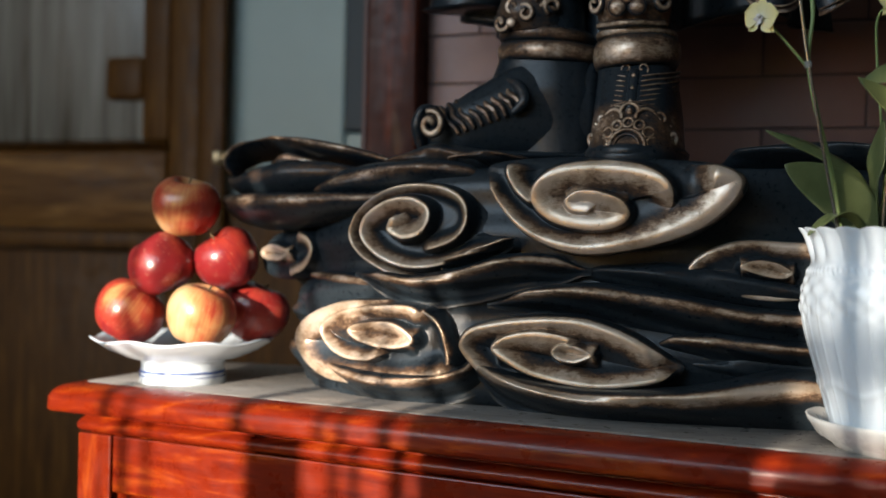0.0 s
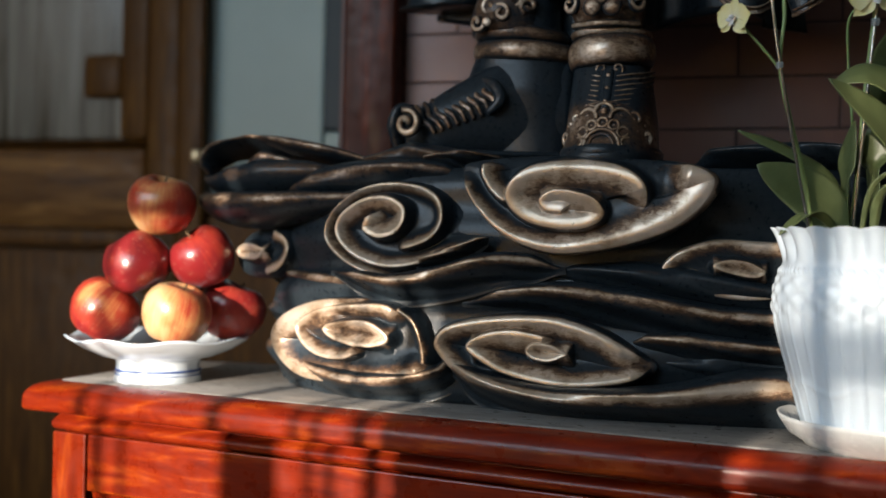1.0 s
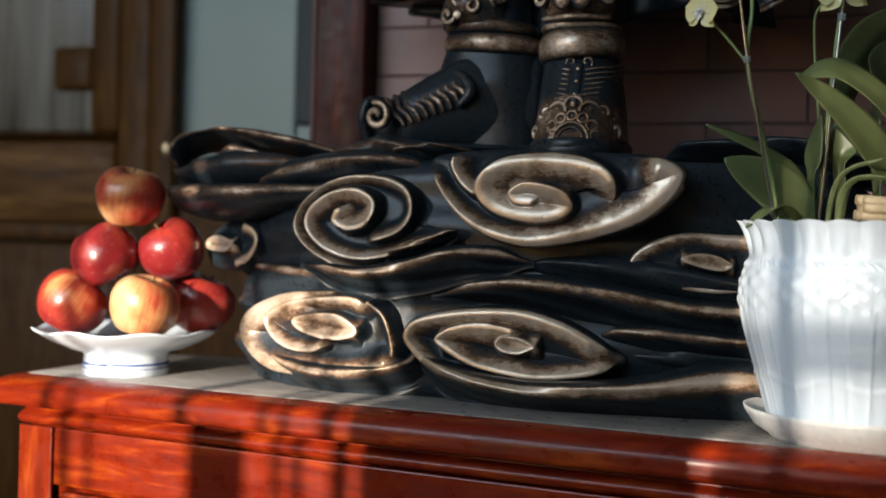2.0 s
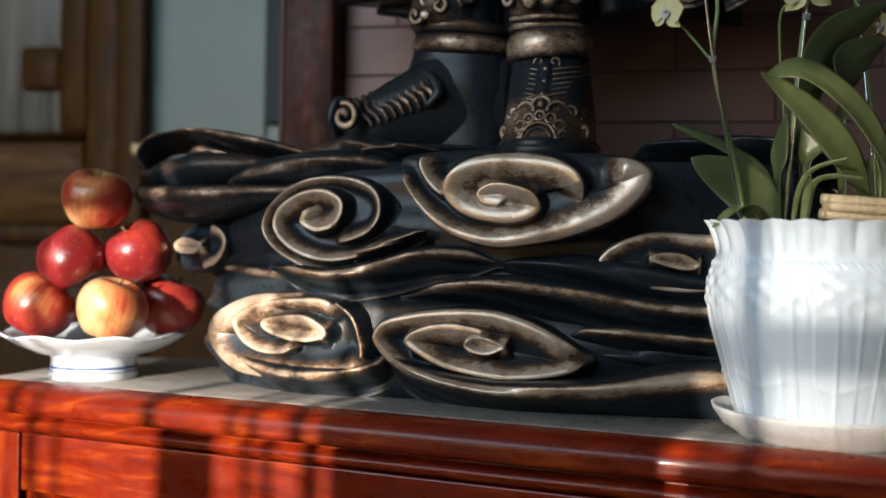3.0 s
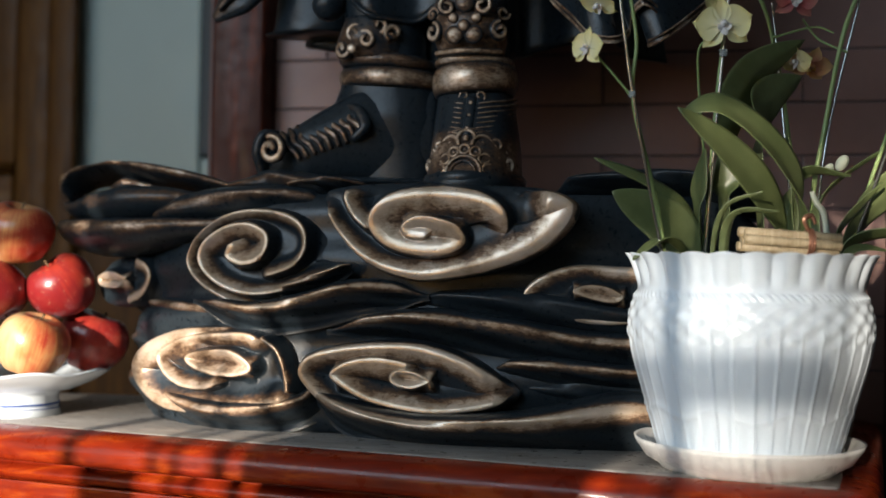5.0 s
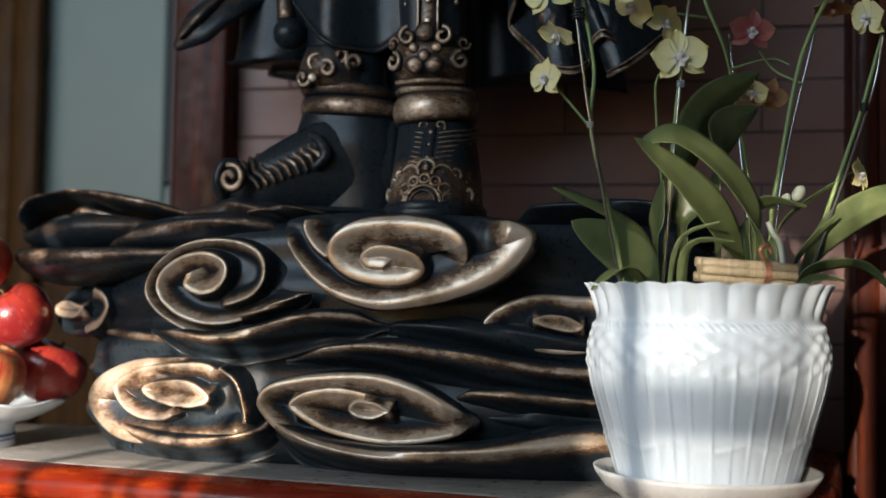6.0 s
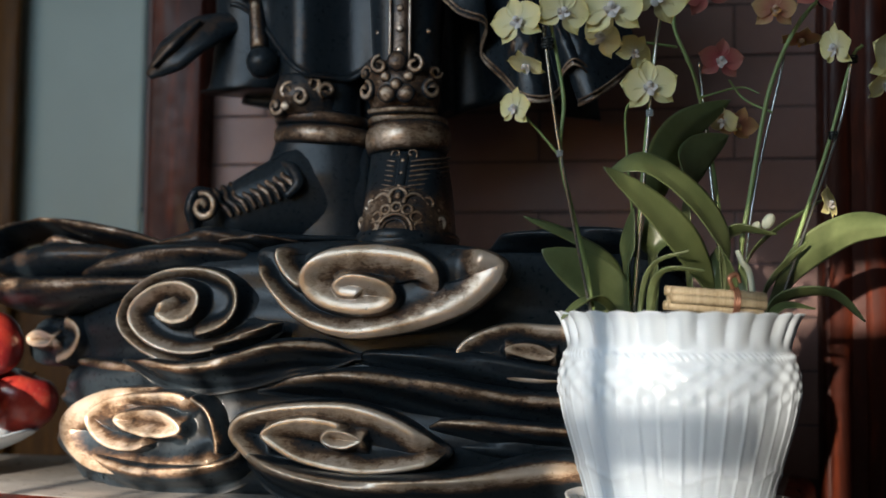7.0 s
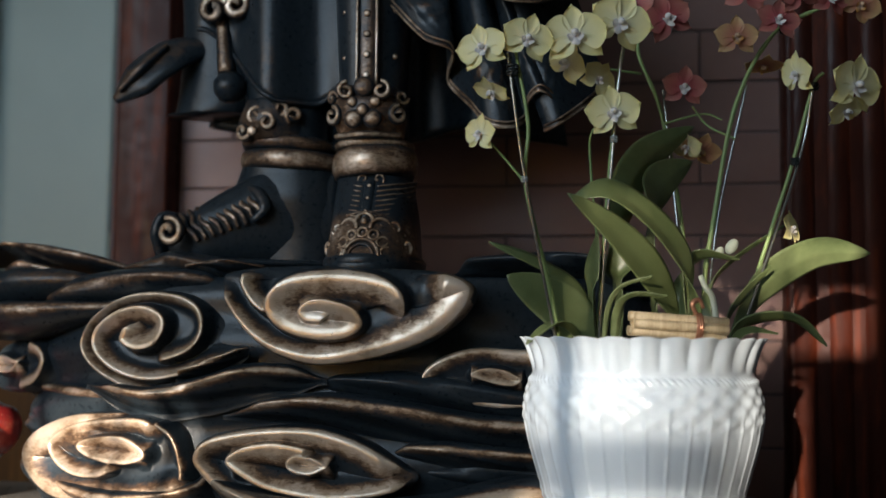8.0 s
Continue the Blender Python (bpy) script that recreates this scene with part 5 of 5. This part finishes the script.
def orchids():
    # the yellow orchid at the west side of the pot
    a = thing("orchid_plant", (0, 0, 0), "yellow moth orchid with arching green leaves in the pot", "orchid", "orchids in the pot")
    leaf(a, (0.070, 1.03, SOIL), [(0.065, 1.017, 1.01), (0.044, 0.990, 1.046), (0.013, 0.963, 1.08)], (-0.027, 0.934, 1.112), 0.0205, 78, 0.22, "long arching leaf, lighter underneath")
    leaf(a, (0.085, 1.04, SOIL), [(0.084, 1.03, 1.0), (0.078, 1.015, 1.046), (0.052, 0.998, 1.088), (0.010, 0.979, 1.119)], (-0.024, 0.972, 1.113), 0.0195, 58, 0.25)
    leaf(a, (0.0, 1.03, SOIL), [(-0.006, 1.028, 1.03)], (-0.002, 1.018, 1.086), 0.0165, 85, 0.2)
    leaf(a, (0.018, 1.045, SOIL), [(0.020, 1.043, 1.03)], (0.012, 1.043, 1.085), 0.0155, 80, 0.2)
    leaf(a, (-0.005, 1.044, SOIL), [(-0.015, 1.044, 1.031), (-0.054, 1.026, 1.060)], (-0.102, 1.007, 1.077), 0.0125, 40, 0.25)
    leaf(a, (-0.005, 1.03, SOIL + 0.005), [(-0.030, 1.022, 1.012)], (-0.085, 1.003, 1.046), 0.0245, 80, 0.1, "broad dark leaf")
    leaf(a, (-0.005, 1.01, SOIL + 0.012), [(-0.035, 0.985, 1.0)], (-0.064, 0.96, 0.983), 0.010, 0, 0.3)
    leaf(a, (0.01, 0.98, SOIL), [(0.02, 0.965, 1.02)], (0.058, 0.955, 1.026), 0.006, 10, 0.3)
    leaf(a, (0.0, 0.975, SOIL), [(0.012, 0.965, 1.025)], (0.045, 0.955, 1.043), 0.004, 10, 0.3)
    stem(a, [(-0.034, 0.994, SOIL), (-0.044, 0.99, 1.03), (-0.066, 0.978, 1.125), (-0.064, 0.975, 1.18), (-0.075, 0.97, 1.245)], 0.0023, 0.0016)
    stem(a, [(-0.067, 0.978, 1.128), (-0.082, 0.974, 1.146), (-0.097, 0.97, 1.163)], 0.0013, 0.001, n=16)
    stem(a, [(-0.034, 0.990, SOIL), (-0.066, 0.974, 1.128), (-0.082, 0.966, 1.245)], 0.0015, 0.0014, "stake", "support_wire")
    clip(a, (-0.067, 0.974, 1.130), "clip", 0.0045)
    clip(a, (-0.078, 0.966, 1.228), "clip_dark", 0.008)
    stem(a, [(-0.004, 1.03, SOIL), (0.005, 1.022, 1.10), (0.012, 1.015, 1.178), (0.02, 1.01, 1.25), (0.03, 1.005, 1.285)], 0.0022, 0.0015)
    stem(a, [(-0.004, 1.026, SOIL), (0.013, 1.012, 1.18), (0.022, 1.006, 1.27)], 0.0015, 0.0014, "stake", "support_wire")
    clip(a, (0.0125, 1.012, 1.172), "clip", 0.005)
    stem(a, [(-0.003, 1.035, 1.08), (-0.009, 1.03, 1.15), (-0.008, 1.02, 1.18), (0.008, 1.015, 1.19)], 0.0013, 0.001, n=20)
    for at, size, face, roll in [((-0.106, 0.965, 1.170), 0.036, (-38, 0), 10), ((-0.104, 0.958, 1.246), 0.046, (-10, -6), -14), ((-0.064, 0.960, 1.254), 0.046, (14, 0), 16), ((-0.022, 0.970, 1.258), 0.058, (6, -8), -6),
                                 ((0.018, 0.995, 1.276), 0.056, (12, 10), 20), ((0.012, 1.006, 1.195), 0.050, (8, -2), -8), ((-0.03, 1.005, 1.243), 0.042, (-20, 20), 40), ((-0.098, 0.985, 1.214), 0.036, (-30, 55), 10),
                                 ((-0.002, 1.01, 1.228), 0.036, (40, 10), 30)]:
        flower(a, at, size, "yellow", face, roll)

    # the rose orchid at the back
    b = thing("orchid_plant", (0, 0, 0), "rose and peach moth orchid with bent stems in the pot", "orchid", "orchids in the pot")
    leaf(b, (0.02, 1.06, SOIL), [(0.017, 1.064, 1.086), (0.040, 1.08, 1.16)], (0.092, 1.106, 1.201), 0.022, 80, 0.2)
    leaf(b, (0.055, 1.065, SOIL), [(0.050, 1.069, 1.081), (0.056, 1.086, 1.137)], (0.09, 1.108, 1.166), 0.025, 82, 0.15)
    leaf(b, (0.07, 1.06, SOIL), [(0.085, 1.07, 1.06)], (0.13, 1.06, 1.065), 0.012, 20, 0.2)
    stem(b, [(0.095, 1.06, SOIL), (0.100, 1.09, 1.05), (0.108, 1.092, 1.10), (0.13, 1.09, 1.216), (0.168, 1.089, 1.288), (0.22, 1.085, 1.315)], 0.0026, 0.0018)
    stem(b, [(0.095, 1.065, SOIL), (0.112, 1.094, 1.10), (0.142, 1.095, 1.24)], 0.0013, 0.0013, "stake", "support_wire")
    stem(b, [(0.085, 1.08, SOIL), (0.08, 1.115, 1.10), (0.060, 1.11, 1.216), (0.037, 1.102, 1.278), (0.05, 1.09, 1.31)], 0.0022, 0.0016)
    stem(b, [(0.087, 1.084, SOIL), (0.066, 1.112, 1.20), (0.062, 1.112, 1.24)], 0.0016, 0.0014, "stake", "support_wire")
    stem(b, [(0.063, 1.11, 1.205), (0.10, 1.10, 1.212), (0.118, 1.095, 1.205)], 0.0012, 0.0009, n=18)
    stem(b, [(0.13, 1.09, 1.185), (0.105, 1.10, 1.20), (0.09, 1.1, 1.22)], 0.0012, 0.001, n=16)
    stem(b, [(0.04, 1.104, 1.255), (0.0, 1.08, 1.256)], 0.0014, 0.0012, n=10)
    clip(b, (0.178, 1.085, 1.292), "clip_dark", 0.008)
    for at, size, kind, face, roll in [((0.063, 1.045, 1.293), 0.050, "rose", (20, -5), -25), ((0.080, 1.07, 1.232), 0.042, "rose", (8, 0), 6), ((0.130, 1.07, 1.280), 0.042, "peach", (8, 0), 0), ((0.170, 1.075, 1.297), 0.044, "rose", (14, -14), 10),
                                       ((0.14, 1.07, 1.325), 0.046, "rose", (0, 0), 10), ((0.19, 1.075, 1.325), 0.046, "rose", (18, 10), -20), ((0.099, 1.115, 1.178), 0.040, "peach", (10, 40), 15), ((0.22, 1.08, 1.32), 0.044, "rose", (30, 0), 5),
                                       ((0.03, 1.06, 1.315), 0.044, "rose", (-10, 0), 15), ((0.16, 1.11, 1.262), 0.038, "peach", (10, 70), 0), ((0.25, 1.09, 1.315), 0.04, "peach", (20, 30), 30), ((0.085, 1.112, 1.182), 0.034, "yellow", (-30, 30), 10)]:
        flower(b, at, size, kind, face, roll)

    # the pale orchid at the east side
    c = thing("orchid_plant", (0, 0, 0), "pale yellow moth orchid with drooping broad leaves in the pot", "orchid", "orchids in the pot")
    leaf(c, (0.11, 1.06, SOIL), [(0.149, 1.088, 1.034), (0.204, 1.102, 1.072)], (0.261, 1.12, 1.075), 0.019, 66, 0.12, "broad dark leaf reaching out")
    leaf(c, (0.105, 1.04, SOIL), [(0.128, 1.047, 1.0), (0.173, 1.043, 1.008)], (0.204, 1.039, 0.984), 0.0135, 20, 0.2, "drooping leaf with a split tip")
    leaf(c, (0.10, 1.06, SOIL + 0.02), [(0.108, 1.08, 1.046)], (0.181, 1.107, 1.104), 0.008, 25, 0.25)
    leaf(c, (0.11, 1.05, SOIL), [(0.12, 1.065, 1.01)], (0.159, 1.067, 1.059), 0.009, 30, 0.2)
    leaf(c, (0.11, 1.03, SOIL + 0.01), [(0.13, 1.035, 0.995)], (0.160, 1.032, 0.995), 0.008, -20, 0.2)
    leaf(c, (0.08, 1.06, SOIL), [(0.078, 1.074, 1.05)], (0.10, 1.078, 1.076), 0.012, 30, 0.2)
    stem(c, [(0.12, 1.06, SOIL), (0.145, 1.09, 1.04), (0.184, 1.103, 1.156), (0.205, 1.099, 1.235), (0.215, 1.095, 1.25)], 0.0022, 0.0016)
    stem(c, [(0.118, 1.055, SOIL), (0.19, 1.10, 1.16), (0.206, 1.096, 1.24)], 0.0014, 0.0013, "stake", "support_wire")
    clip(c, (0.187, 1.098, 1.163), "clip_dark", 0.006)
    clip(c, (0.206, 1.095, 1.236), "clip_dark", 0.006)
    for at, size, face, roll in [((0.190, 1.09, 1.247), 0.044, (-60, 10), 10), ((0.243, 1.09, 1.234), 0.060, (35, 5), 8), ((0.235, 1.095, 1.212), 0.038, (20, 40), -20), ((0.180, 1.085, 1.095), 0.036, (60, -10), 10)]:
        flower(c, at, size, "yellow", face, roll)
    s = Soup()
    for at, k in (((0.112, 1.075, 1.072), 0.006), ((0.124, 1.075, 1.078), 0.0075)):
        t = np.linspace(0, np.pi, 10)[:, None]
        an = np.linspace(0, 2 * np.pi, 12, endpoint=False)[None, :]
        s.grid(np.array(at) + np.stack([k * 0.8 * np.sin(t) * np.cos(an) + 0.3 * k * np.cos(t), k * 0.6 * np.sin(t) * np.sin(an), k * np.cos(t) + 0 * an], -1), close_v=True)
    part("bud", s.mesh("bud"), "root", c, "pale green flower bud")
    stem(c, [(0.105, 1.0, SOIL), (0.100, 0.995, 1.02), (0.092, 0.99, 1.035), (0.088, 0.99, 1.045)], 0.003, 0.0022, "root", "aerial_root", 24)


orchids()


def reed_bundle():
    """Cut reeds tied together, lying on the pot's rim."""
    b = thing("reed_bundle", (0.066, 0.955, 0.9965), "bundle of cut dry reeds tied with copper wire", "reeds")
    b.matrix_world = pose(0.066, 0.953, 0.999, 0, 3.5, 7)
    places = [(-0.0095, 0.004, 0), (0.0, 0.004, -0.002), (0.0095, 0.004, 0.002), (-0.0048, 0.0, 0.0062), (0.0048, 0.001, 0.0066), (-0.0048, 0.0, -0.0062), (0.0045, 0.0, -0.006)]
    for dy, ddx, dz in places:
        s = Soup()
        r = 0.0043
        lathe(s, [(0.0, -0.04), (r * 0.7, -0.04), (r * 0.98, -0.0395), (r, -0.03), (r, -0.012), (r * 1.14, -0.0105), (r, -0.009), (r * 0.99, 0.018), (r * 1.12, 0.0195), (r, 0.021), (r, 0.0395), (r * 0.7, 0.04), (0.0, 0.04)], 16)
        ob = part("reed", s.mesh("reed"), "reed", b)
        ob.matrix_parent_inverse = Matrix()
        ob.matrix_basis = pose(ddx * 0.6 + random.uniform(-0.003, 0.003), dy, dz, 0, 90, random.uniform(-1.5, 1.5))
    s = Soup()
    for k in range(3):
        a = np.linspace(0, 2 * np.pi, 25)
        path = np.stack([0.014 + 0.002 * k + 0 * a, 0.0155 * np.cos(a), 0.0125 * np.sin(a)], -1)
        tube(s, path, (0.001, 0.001), sides=6, up=(1, 0, 0.1))
    tube(s, spline([(0.014, -0.004, 0.012), (0.010, -0.006, 0.02), (0.016, -0.004, 0.024), (0.020, -0.004, 0.017)], 20), (0.0018, 0.0024, 0.0014), sides=8, up=(0, -1, 0.1))
    part("wire_tie", s.mesh("wire_tie"), "copper", b, "twisted copper wire tie")


reed_bundle()
